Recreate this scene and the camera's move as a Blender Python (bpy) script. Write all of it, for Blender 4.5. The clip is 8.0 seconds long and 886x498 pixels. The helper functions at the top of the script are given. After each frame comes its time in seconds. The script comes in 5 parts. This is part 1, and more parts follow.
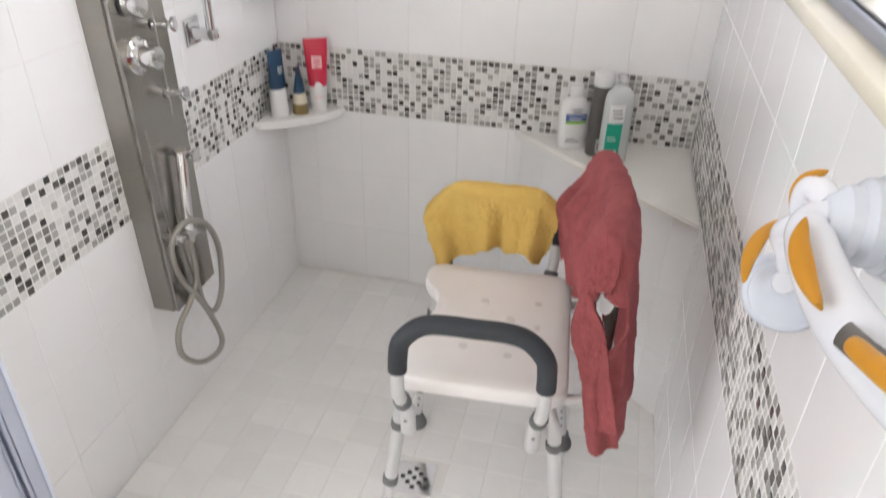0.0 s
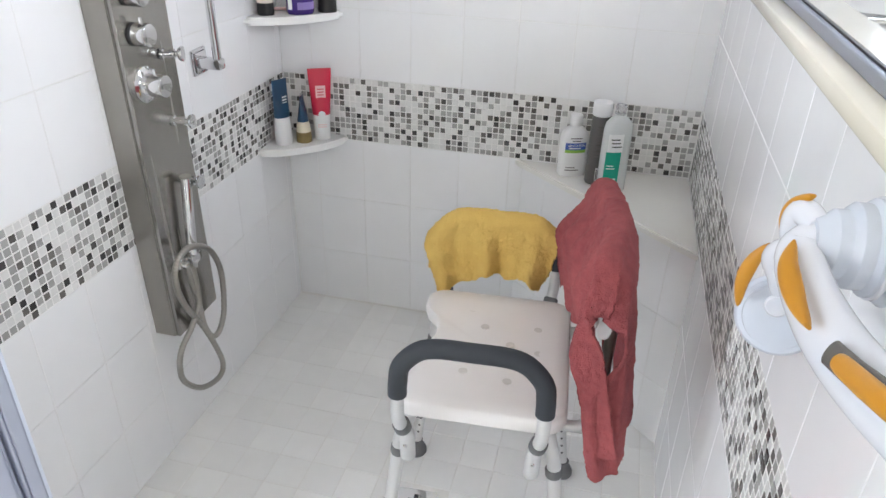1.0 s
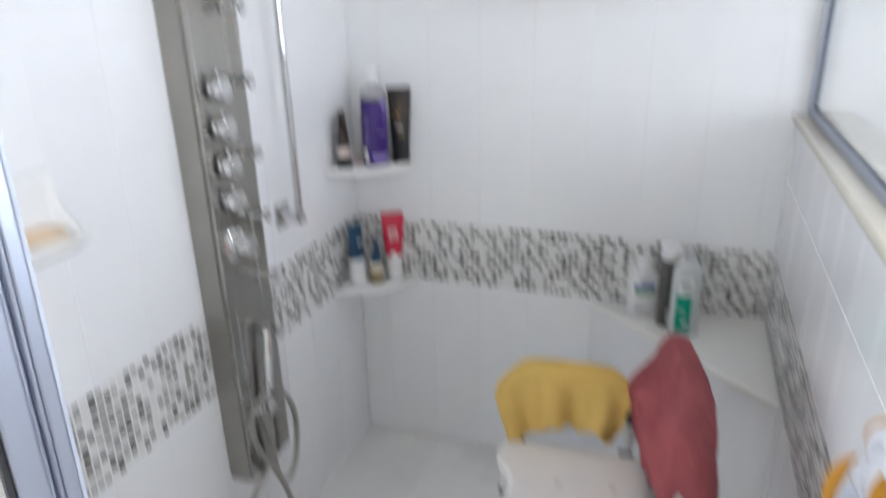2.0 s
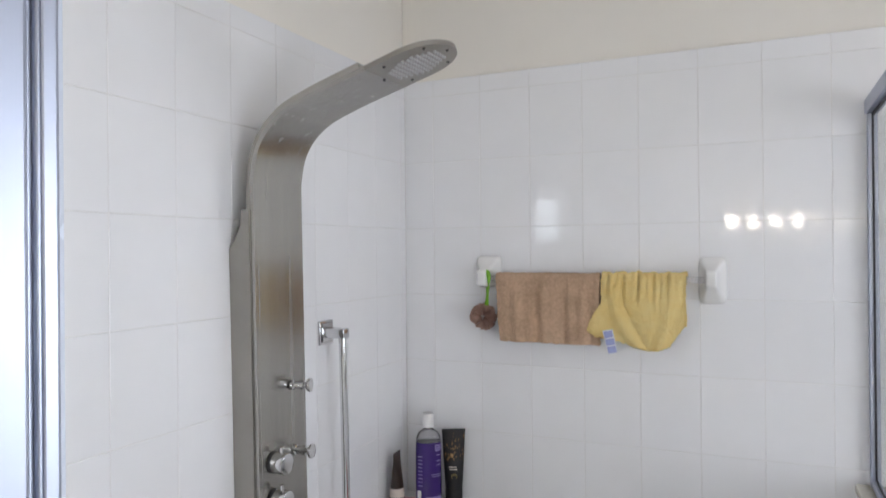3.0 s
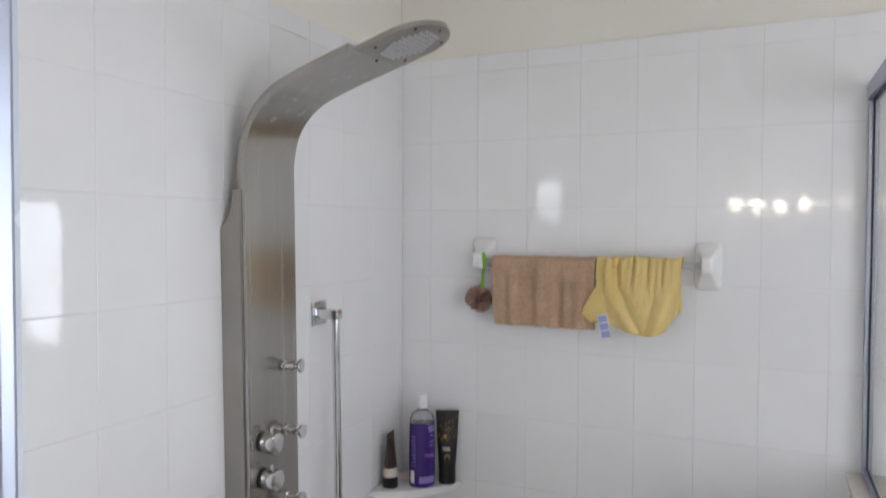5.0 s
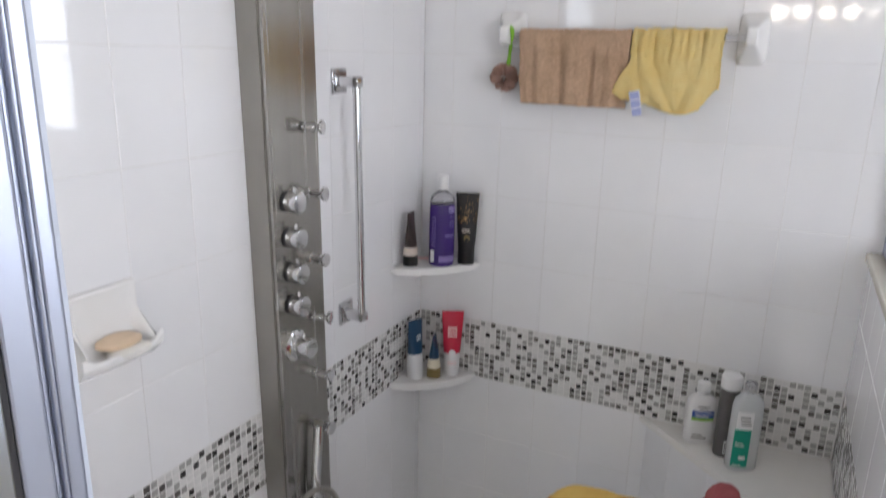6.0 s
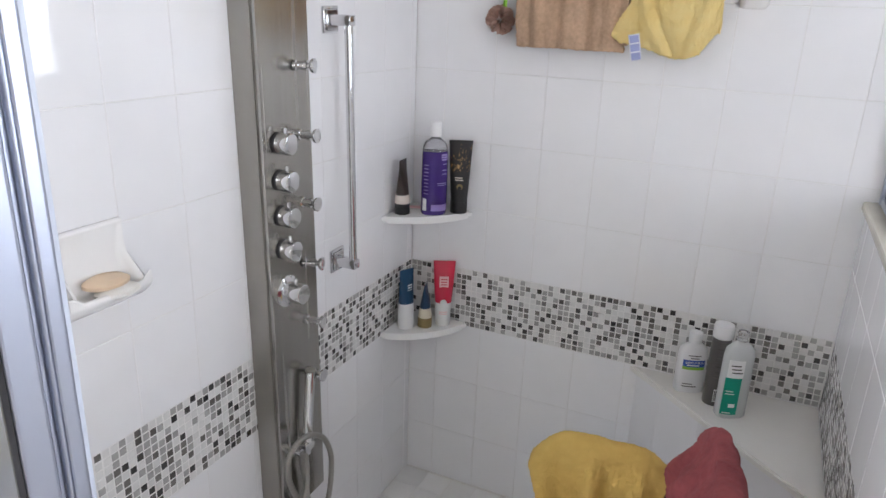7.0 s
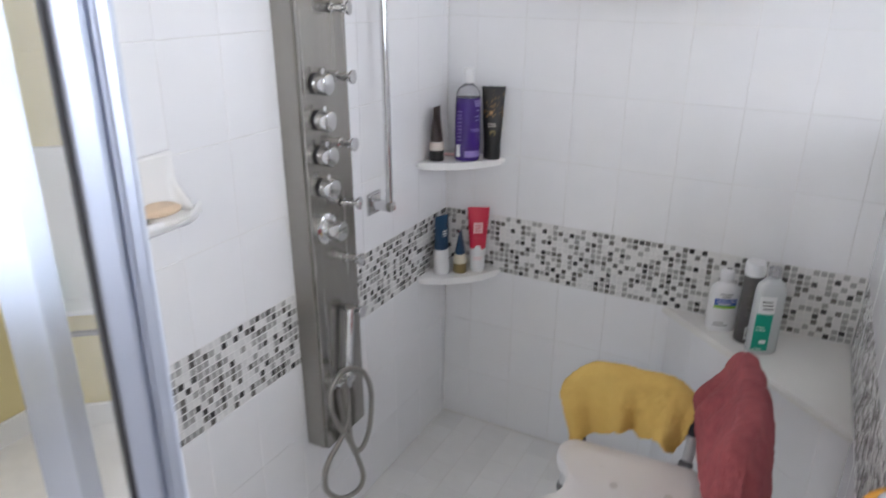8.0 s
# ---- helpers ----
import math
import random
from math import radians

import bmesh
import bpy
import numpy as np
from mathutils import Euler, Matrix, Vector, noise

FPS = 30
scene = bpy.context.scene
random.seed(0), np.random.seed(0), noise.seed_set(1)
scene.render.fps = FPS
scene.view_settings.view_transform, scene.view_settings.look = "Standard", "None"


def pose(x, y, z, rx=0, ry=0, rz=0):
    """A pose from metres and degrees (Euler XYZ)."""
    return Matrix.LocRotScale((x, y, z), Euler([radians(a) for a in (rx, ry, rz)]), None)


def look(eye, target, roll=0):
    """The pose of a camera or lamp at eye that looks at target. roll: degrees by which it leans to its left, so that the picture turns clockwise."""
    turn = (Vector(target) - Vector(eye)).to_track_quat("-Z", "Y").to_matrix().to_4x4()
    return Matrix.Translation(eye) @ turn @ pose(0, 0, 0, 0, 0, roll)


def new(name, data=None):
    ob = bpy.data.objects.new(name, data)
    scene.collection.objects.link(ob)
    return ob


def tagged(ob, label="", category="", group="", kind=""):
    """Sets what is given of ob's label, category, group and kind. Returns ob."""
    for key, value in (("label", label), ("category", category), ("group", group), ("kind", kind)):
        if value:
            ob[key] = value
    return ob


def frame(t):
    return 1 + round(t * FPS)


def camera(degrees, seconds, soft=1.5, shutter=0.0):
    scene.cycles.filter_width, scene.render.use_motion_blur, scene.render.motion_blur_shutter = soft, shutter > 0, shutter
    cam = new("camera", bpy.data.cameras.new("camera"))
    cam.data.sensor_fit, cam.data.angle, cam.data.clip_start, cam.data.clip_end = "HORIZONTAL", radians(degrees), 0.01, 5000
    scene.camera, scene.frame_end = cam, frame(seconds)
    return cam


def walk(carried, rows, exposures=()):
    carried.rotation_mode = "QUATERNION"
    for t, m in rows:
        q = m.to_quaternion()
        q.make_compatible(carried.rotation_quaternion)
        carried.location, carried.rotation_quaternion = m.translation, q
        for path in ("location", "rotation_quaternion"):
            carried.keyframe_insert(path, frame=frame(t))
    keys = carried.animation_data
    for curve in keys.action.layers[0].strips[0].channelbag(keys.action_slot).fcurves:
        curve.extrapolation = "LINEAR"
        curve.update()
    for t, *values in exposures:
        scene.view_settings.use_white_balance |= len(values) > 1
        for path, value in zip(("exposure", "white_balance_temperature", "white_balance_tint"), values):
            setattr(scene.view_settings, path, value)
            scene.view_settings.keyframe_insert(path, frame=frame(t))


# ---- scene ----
cam = camera(64.9, 8.0, 1.5, 0.5)
PATH = [
    (0, (0.752, -2.001, 1.413), (0.362, -0.338, 0.372), 1.5),
    (0.22, (0.760, -2.010, 1.416), (0.347, -0.311, 0.460), 1.5),
    (0.5, (0.764, -2.016, 1.419), (0.344, -0.305, 0.473), 1.5),
    (1, (0.759, -2.017, 1.415), (0.352, -0.315, 0.446), 1.6),
    (1.5, (0.747, -2.012, 1.436), (0.309, -0.292, 0.513), 1.4),
    (1.8, (0.742, -2.009, 1.469), (0.206, -0.25, 0.588), 0.0),
    (2, (0.743, -2.006, 1.526), (0.125, -0.25, 0.832), -1.0),
    (2.2, (0.745, -2.005, 1.611), (0.027, -0.25, 1.244), -2.4),
    (3.3, (0.800, -2.029, 1.824), (-0.028, -0.213, 1.884), 0.0),
    (3.5, (0.806, -2.029, 1.829), (-0.003, -0.203, 1.937), 0.0),
    (4, (0.819, -2.01, 1.838), (0.018, -0.18, 1.932), -0.8),
    (4.2, (0.819, -2.008, 1.838), (0.027, -0.177, 1.930), -0.8),
    (5.3, (0.806, -2.003, 1.789), (-0.038, -0.198, 1.616), 0.1),
    (5.5, (0.789, -2.004, 1.763), (-0.009, -0.191, 1.487), 0.8),
    (6, (0.783, -1.99, 1.662), (-0.058, -0.256, 1.127), 1.4),
    (6.5, (0.757, -1.982, 1.626), (-0.043, -0.262, 0.992), 2.0),
    (7, (0.759, -1.981, 1.624), (-0.028, -0.26, 0.977), 2.2),
    (7.5, (0.776, -1.986, 1.615), (-0.002, -0.269, 0.946), 3.0),
    (8, (0.801, -2.048, 1.566), (-0.065, -0.398, 0.839), 0.6),
]
EXPOSURES = [(0, 0.20, 6800, 11), (0.6, 0.20, 6450, 9), (1.5, 0.16, 6300, 8), (2.0, -0.12, 6150, 8), (2.2, -0.26, 6200, 9), (3.5, -0.76, 6400, 10), (5.3, -0.80, 6450, 10), (6.2, -0.48, 6450, 12), (8, -0.34, 6250, 11)]
walk(cam, [(t, look(eye, target, roll)) for t, eye, target, roll in PATH], EXPOSURES)

WIN_BACK, FILL_SIDE, WIN_REAR, FILL_LEFT, BULB = 6.0, 36.0, 2.8, 30.0, 52.0

# ---- helpers of this place ----
def mat(name, base, rough=0.5, metal=0.0, var=0.12, scale=30.0, bump=0.0, bscale=200.0, coat=0.0, per_object=0.0, trans=0.0, ior=1.5, second=None, stretch=None, sheen=0.0, ramp_at=(0.32, 0.68)):
    m = bpy.data.materials.new(name)
    m.use_nodes = True
    nt = m.node_tree
    b = nt.nodes["Principled BSDF"]
    b.inputs["Roughness"].default_value = rough
    b.inputs["Metallic"].default_value = metal
    b.inputs["Coat Weight"].default_value = coat
    b.inputs["Transmission Weight"].default_value = trans
    b.inputs["IOR"].default_value = ior
    b.inputs["Sheen Weight"].default_value = sheen
    tc = nt.nodes.new("ShaderNodeTexCoord")
    mp = nt.nodes.new("ShaderNodeMapping")
    if stretch:
        mp.inputs["Scale"].default_value = stretch
    nt.links.new(tc.outputs["Object"], mp.inputs["Vector"])
    oi = nt.nodes.new("ShaderNodeObjectInfo")
    shift = nt.nodes.new("ShaderNodeVectorMath")
    shift.operation = "ADD"
    nt.links.new(mp.outputs["Vector"], shift.inputs[0])
    nt.links.new(oi.outputs["Random"], shift.inputs[1])
    n1 = nt.nodes.new("ShaderNodeTexNoise")
    n1.inputs["Scale"].default_value = scale
    n1.inputs["Detail"].default_value = 5
    nt.links.new(shift.outputs["Vector"], n1.inputs["Vector"])
    n2 = nt.nodes.new("ShaderNodeTexNoise")
    n2.inputs["Scale"].default_value = scale / 7
    nt.links.new(shift.outputs["Vector"], n2.inputs["Vector"])
    mixn = nt.nodes.new("ShaderNodeMath")
    mixn.operation = "MULTIPLY_ADD"
    mixn.inputs[1].default_value = 0.5
    nt.links.new(n1.outputs["Fac"], mixn.inputs[0])
    half = nt.nodes.new("ShaderNodeMath")
    half.operation = "MULTIPLY"
    half.inputs[1].default_value = 0.5
    nt.links.new(n2.outputs["Fac"], half.inputs[0])
    nt.links.new(half.outputs[0], mixn.inputs[2])
    ramp = nt.nodes.new("ShaderNodeValToRGB")
    other = second or tuple(c * (1 - var) for c in base)
    ramp.color_ramp.elements[0].position, ramp.color_ramp.elements[1].position = ramp_at
    ramp.color_ramp.elements[0].color = (*other, 1)
    ramp.color_ramp.elements[1].color = (*base, 1)
    nt.links.new(mixn.outputs[0], ramp.inputs["Fac"])
    colour = ramp.outputs["Color"]
    if per_object:
        hsv = nt.nodes.new("ShaderNodeHueSaturation")
        vr = nt.nodes.new("ShaderNodeMapRange")
        vr.inputs["To Min"].default_value, vr.inputs["To Max"].default_value = 1 - per_object, 1 + per_object
        nt.links.new(oi.outputs["Random"], vr.inputs["Value"])
        nt.links.new(vr.outputs["Result"], hsv.inputs["Value"])
        nt.links.new(colour, hsv.inputs["Color"])
        colour = hsv.outputs["Color"]
    nt.links.new(colour, b.inputs["Base Color"])
    rr = nt.nodes.new("ShaderNodeMapRange")
    rr.inputs["To Min"].default_value, rr.inputs["To Max"].default_value = rough * 0.8, min(1, rough * 1.25)
    nt.links.new(n1.outputs["Fac"], rr.inputs["Value"])
    nt.links.new(rr.outputs["Result"], b.inputs["Roughness"])
    if bump:
        n3 = nt.nodes.new("ShaderNodeTexNoise")
        n3.inputs["Scale"].default_value = bscale
        n3.inputs["Detail"].default_value = 3
        nt.links.new(shift.outputs["Vector"], n3.inputs["Vector"])
        bp = nt.nodes.new("ShaderNodeBump")
        bp.inputs["Strength"].default_value = 1.0
        bp.inputs["Distance"].default_value = bump
        nt.links.new(n3.outputs["Fac"], bp.inputs["Height"])
        nt.links.new(bp.outputs["Normal"], b.inputs["Normal"])
    return m


def link(name, bm, material, smooth=False, angle=40):
    me = bpy.data.meshes.new(name)
    bmesh.ops.recalc_face_normals(bm, faces=bm.faces[:])
    bm.to_mesh(me)
    bm.free()
    for mm in (material if isinstance(material, (list, tuple)) else [material]):
        me.materials.append(mm)
    if smooth:
        for p in me.polygons:
            p.use_smooth = True
        me.set_sharp_from_angle(angle=radians(angle))
    return new(name, me)


def part(name, bm, material, parent, label="", smooth=False, angle=40):
    ob = link(name, bm, material, smooth, angle)
    ob.parent = parent
    if label:
        tagged(ob, label)
    return ob


def thing(name, m, label, category, group="", kind=""):
    ob = new(name)
    ob.matrix_basis = m
    ob.empty_display_size = 0.05
    return tagged(ob, label, category, group, kind)


def structure(name, bm, material, label, smooth=False):
    return tagged(link(name, bm, material, smooth), label, name.split("_")[0], "", "structure")


def box(x0, x1, y0, y1, z0, z1, bevel=0.0, seg=2, bm=None):
    """An upright block between two corners, with rounded edges."""
    bm = bm or bmesh.new()
    r = bmesh.ops.create_cube(bm, size=1)
    bmesh.ops.transform(bm, verts=r["verts"], matrix=Matrix.Translation(((x0 + x1) / 2, (y0 + y1) / 2, (z0 + z1) / 2)) @ Matrix.Diagonal((x1 - x0, y1 - y0, z1 - z0, 1)))
    if bevel:
        es = [e for e in bm.edges if e.verts[0] in r["verts"]]
        bmesh.ops.bevel(bm, geom=es, offset=bevel, segments=seg, affect="EDGES", profile=0.5)
    return bm


def tube(points, radius, sides=12, bm=None, radii=None, cap=True):
    """A round bar swept along points, with the turns carried smoothly."""
    bm = bm or bmesh.new()
    pts = [Vector(p) for p in points]
    n = len(pts)
    rings, ref = [], None
    for i, p in enumerate(pts):
        d = (pts[min(i + 1, n - 1)] - pts[max(i - 1, 0)]).normalized()
        if ref is None:
            ref = d.orthogonal().normalized()
        ref = (ref - d * ref.dot(d)).normalized()
        side = d.cross(ref)
        r = radii[i] if radii else radius
        rings.append([bm.verts.new(p + r * (math.cos(a) * ref + math.sin(a) * side)) for a in (2 * math.pi * k / sides for k in range(sides))])
    for a, b in zip(rings, rings[1:]):
        for k in range(sides):
            bm.faces.new((a[k], a[(k + 1) % sides], b[(k + 1) % sides], b[k]))
    if cap:
        bm.faces.new(rings[0][::-1])
        bm.faces.new(rings[-1])
    return bm


def lathe(profile, sides=24, bm=None, m=None, sx=1.0, sy=1.0):
    """A turned shape about z from (radius, height) pairs; sx, sy flatten it."""
    bm = bm or bmesh.new()
    m = m or Matrix.Identity(4)
    rings = []
    for r, z in profile:
        rings.append([bm.verts.new(m @ Vector((sx * r * math.cos(a), sy * r * math.sin(a), z))) for a in (2 * math.pi * k / sides for k in range(sides))])
    for a, b in zip(rings, rings[1:]):
        for k in range(sides):
            bm.faces.new((a[k], a[(k + 1) % sides], b[(k + 1) % sides], b[k]))
    bm.faces.new(rings[0][::-1])
    bm.faces.new(rings[-1])
    return bm


def smoothed(points, steps=8):
    """A smooth line through points."""
    pts = [Vector(p) for p in points]
    out = []
    for i in range(len(pts) - 1):
        p0, p1, p2, p3 = pts[max(i - 1, 0)], pts[i], pts[i + 1], pts[min(i + 2, len(pts) - 1)]
        for k in range(steps):
            t = k / steps
            out.append(0.5 * ((2 * p1) + (p2 - p0) * t + (2 * p0 - 5 * p1 + 4 * p2 - p3) * t * t + (3 * p1 - p0 - 3 * p2 + p3) * t ** 3))
    out.append(pts[-1])
    return out


# ---- light ----
world = bpy.data.worlds.new("sky")
scene.world = world
world.use_nodes = True
sky = world.node_tree.nodes.new("ShaderNodeTexSky")
sky.sky_type = "NISHITA"
sky.sun_disc = False
sky.sun_elevation, sky.sun_rotation = radians(48), radians(200)
world.node_tree.links.new(sky.outputs["Color"], world.node_tree.nodes["Background"].inputs["Color"])
world.node_tree.nodes["Background"].inputs["Strength"].default_value = 0.12

sun = new("sun", bpy.data.lights.new("sun", "SUN"))
sun.data.energy, sun.data.angle, sun.data.color = 2.5, radians(0.5), (1, 0.95, 0.88)
sun.matrix_basis = look((0, 0, 0), (0.3, -0.63, -0.78))
sun.location = (3, -8, 10)


def window_light(name, eye, target, w, h, watts, colour):
    ob = new(name, bpy.data.lights.new(name, "AREA"))
    ob.data.shape, ob.data.size, ob.data.size_y = "RECTANGLE", w, h
    ob.data.energy, ob.data.color = watts, colour
    ob.matrix_basis = look(eye, target)
    return ob


window_light("daylight_back_window", (1.54, 0.02, 1.62), (1.0, -2.0, 1.2), 0.24, 0.62, WIN_BACK, (0.875, 0.895, 0.99))
# unseen fill lamp, added as the stall's main ambient light
window_light("daylight_side_window", (2.58, -2.1, 1.6), (0.0, -1.9, 1.2), 1.5, 1.2, FILL_SIDE, (0.895, 0.895, 0.97))
window_light("daylight_rear_window", (-0.89, -3.52, 2.06), (0.2, -0.5, 0.9), 0.40, 0.34, WIN_REAR, (0.875, 0.895, 0.99))
# window only assumed on this side; lamp added to fill the lower stall
window_light("daylight_left_window", (-1.50, -2.42, 1.28), (0.7, -0.5, 0.4), 1.25, 1.55, FILL_LEFT, (0.875, 0.895, 0.99))

# ---- materials ----
M_TILE = mat("white_glazed_tile", (0.86, 0.86, 0.87), 0.05, var=0.03, scale=14, bump=0.00020, bscale=16, per_object=0.008, coat=0.2)
M_GROUT = mat("pale_grout", (0.83, 0.82, 0.80), 0.85, var=0.14, scale=40, bump=0.0006, bscale=500)
M_GROUT_DIRTY = mat("warm_floor_grout", (0.85, 0.83, 0.80), 0.9, var=0.10, scale=18, bump=0.0006, bscale=500)
M_FLOOR_TILE = mat("matt_white_floor_tile", (0.87, 0.865, 0.85), 0.32, var=0.05, scale=20, bump=0.0004, bscale=120, per_object=0.03)
M_CHIP_DARK = mat("charcoal_glass_chip", (0.060, 0.057, 0.054), 0.14, var=0.35, scale=60, per_object=0.35, coat=0.4)
M_CHIP_MID = mat("grey_stone_chip", (0.165, 0.155, 0.142), 0.2, var=0.3, scale=70, per_object=0.3)
M_CHIP_LIGHT = mat("pale_marble_chip", (0.40, 0.395, 0.38), 0.18, var=0.2, scale=70, per_object=0.1)
M_CHIP_WHITE = mat("white_glass_chip", (0.76, 0.755, 0.74), 0.1, var=0.08, scale=70, per_object=0.05, coat=0.4)
M_PAINT = mat("beige_wall_paint", (0.84, 0.805, 0.74), 0.7, var=0.04, scale=6, bump=0.0003, bscale=300)
M_CEIL = mat("white_ceiling_paint", (0.82, 0.81, 0.79), 0.8, var=0.03, scale=5, bump=0.0003, bscale=300)
M_YELLOW_WALL = mat("pale_yellow_wall_paint", (0.72, 0.62, 0.32), 0.7, var=0.06, scale=6, bump=0.0003, bscale=300)
M_MARBLE = mat("cream_cultured_marble", (0.87, 0.855, 0.82), 0.2, var=0.05, scale=9, coat=0.2)
M_LEDGE = mat("ivory_marble_ledge", (0.80, 0.75, 0.62), 0.16, var=0.08, scale=9, coat=0.3)
M_STEEL = mat("brushed_steel", (0.43, 0.417, 0.39), 0.25, metal=1, var=0.16, scale=60, stretch=(1, 1, 0.03), bump=0.00004, bscale=900)
M_STEEL_SIDE = mat("plain_steel_sheet", (0.41, 0.393, 0.36), 0.34, metal=1, var=0.2, scale=10)
M_CHROME = mat("polished_chrome", (0.72, 0.72, 0.73), 0.08, metal=1, var=0.06, scale=30)
M_NOZZLE = mat("grey_rubber_nozzle", (0.55, 0.55, 0.55), 0.5, var=0.1, scale=80)
M_ALU = mat("satin_aluminium", (0.42, 0.45, 0.54), 0.38, metal=1, var=0.06, scale=12, stretch=(1, 1, 0.1))
M_GASKET = mat("dark_rubber_gasket", (0.03, 0.03, 0.035), 0.6, var=0.2, scale=60)
M_GLASS = mat("clear_glass", (0.97, 0.99, 0.98), 0.01, trans=1.0, ior=1.45, var=0.0)
M_TUBE = mat("white_coated_aluminium_tube", (0.66, 0.66, 0.66), 0.32, metal=0.6, var=0.08, scale=40)
M_FOAM = mat("dark_grey_foam_grip", (0.030, 0.036, 0.045), 0.62, var=0.2, scale=60, bump=0.0002, bscale=900)
M_RUBBER = mat("grey_rubber", (0.16, 0.16, 0.165), 0.7, var=0.2, scale=60, bump=0.0003, bscale=300)
M_PLASTIC = mat("white_moulded_plastic", (0.81, 0.785, 0.77), 0.42, var=0.03, scale=20, bump=0.00012, bscale=700)
# seat plastic darkened by the shade inside its drain holes
M_DIMPLE_SHADE = mat("shaded_dimple_plastic", (0.68, 0.65, 0.62), 0.6, var=0.1, scale=60)
M_BACKREST = mat("bluish_white_plastic", (0.78, 0.79, 0.82), 0.35, var=0.04, scale=20)
M_RED = mat("dusty_red_terry", (0.47, 0.112, 0.118), 0.95, second=(0.30, 0.060, 0.068), scale=50, bump=0.006, bscale=420)
M_YELLOW = mat("mustard_yellow_terry", (0.90, 0.63, 0.18), 0.95, second=(0.82, 0.53, 0.13), scale=40, bump=0.006, bscale=420)
M_LEMON = mat("lemon_yellow_terry", (1.0, 0.81, 0.38), 0.95, second=(0.98, 0.72, 0.26), scale=30, bump=0.006, bscale=420)
M_BROWN = mat("tan_brown_terry", (0.72, 0.50, 0.34), 0.95, second=(0.52, 0.345, 0.22), scale=110, bump=0.006, bscale=420)
M_GREYCLOTH = mat("grey_towel_cloth", (0.20, 0.20, 0.195), 0.95, second=(0.13, 0.13, 0.125), scale=40, bump=0.006, bscale=300)
M_LOOFAH = mat("mauve_brown_mesh", (0.48, 0.31, 0.25), 0.7, second=(0.32, 0.19, 0.15), scale=120)
M_GREEN = mat("lime_green_ribbon", (0.22, 0.50, 0.03), 0.5, var=0.25, scale=60)
M_TAG = mat("pale_blue_care_label", (0.36, 0.40, 0.66), 0.7, var=0.1, scale=80)
M_TAGW = mat("white_label_edge", (0.78, 0.78, 0.82), 0.7, var=0.05, scale=80)
M_CERAMIC = mat("white_glazed_ceramic", (0.87, 0.865, 0.85), 0.1, var=0.03, scale=20, coat=0.3)
M_SOAP = mat("beige_soap", (0.78, 0.60, 0.42), 0.45, var=0.1, scale=40)
M_SOAPW = mat("white_soap", (0.82, 0.80, 0.75), 0.45, var=0.08, scale=40)
M_ORANGE = mat("orange_plastic", (0.56, 0.25, 0.012), 0.35, var=0.08, scale=40)
M_WHITEPL = mat("glossy_white_plastic", (0.74, 0.76, 0.82), 0.2, var=0.03, scale=20, coat=0.2)
M_CUP = mat("translucent_white_rubber", (0.70, 0.75, 0.84), 0.25, var=0.05, scale=20, trans=0.12, ior=1.4)
M_PURPLE = mat("purple_shampoo", (0.045, 0.018, 0.17), 0.12, var=0.12, scale=30, coat=0.2)
M_LILAC = mat("lilac_label", (0.26, 0.19, 0.48), 0.4, var=0.05, scale=60)
M_CLEARPL = mat("clear_plastic", (0.93, 0.93, 0.96), 0.05, trans=0.85, ior=1.3, var=0.0)
M_BLACK = mat("black_tube_plastic", (0.007, 0.0065, 0.0065), 0.42, var=0.3, scale=60)
M_GLITTER = mat("black_and_gold_glitter", (0.46, 0.26, 0.10), 0.5, second=(0.006, 0.004, 0.004), scale=190, stretch=(1, 1, 0.45), ramp_at=(0.53, 0.62))
M_BROWNTUBE = mat("dark_brown_tube", (0.045, 0.028, 0.022), 0.36, second=(0.018, 0.012, 0.010), scale=30, coat=0.1)
M_BAND = mat("cream_band", (0.68, 0.60, 0.53), 0.5, var=0.06, scale=50)
M_WHITELAB = mat("white_print", (0.78, 0.78, 0.78), 0.45, var=0.03, scale=50)
M_BLUE = mat("deep_blue_tube", (0.008, 0.050, 0.115), 0.3, var=0.15, scale=40, coat=0.3)
M_WHITETUBE = mat("white_tube_plastic", (0.74, 0.74, 0.74), 0.35, var=0.04, scale=40)
M_CREAM = mat("cream_tube_plastic", (0.72, 0.66, 0.52), 0.4, var=0.06, scale=40)
M_GOLD = mat("olive_gold_cap", (0.26, 0.19, 0.07), 0.4, var=0.2, scale=40)
M_REDTUBE = mat("raspberry_red_tube", (0.58, 0.018, 0.055), 0.3, var=0.12, scale=40, coat=0.3)
M_PINK = mat("pink_label", (0.78, 0.50, 0.50), 0.4, var=0.06, scale=60)
M_CAN = mat("dark_grey_can", (0.10, 0.095, 0.09), 0.35, var=0.12, scale=40, coat=0.2)
M_TEAL = mat("teal_green_label", (0.0, 0.30, 0.20), 0.4, var=0.08, scale=60)
M_BLUELAB = mat("blue_label", (0.03, 0.09, 0.40), 0.4, var=0.05, scale=60)
M_LIME = mat("green_label_stripe", (0.25, 0.50, 0.06), 0.4, var=0.05, scale=60)
M_LIQUID = mat("cloudy_clear_gel", (0.80, 0.83, 0.83), 0.08, trans=0.30, ior=1.33, var=0.05, scale=20)
M_ROOMFLOOR = mat("pale_bathroom_floor_tile", (0.72, 0.74, 0.76), 0.2, var=0.06, scale=6, per_object=0.02)
M_WOOD = mat("painted_white_wood", (0.80, 0.80, 0.79), 0.4, var=0.03, scale=12)
M_PVC = mat("white_window_pvc", (0.82, 0.83, 0.84), 0.3, var=0.03, scale=12)


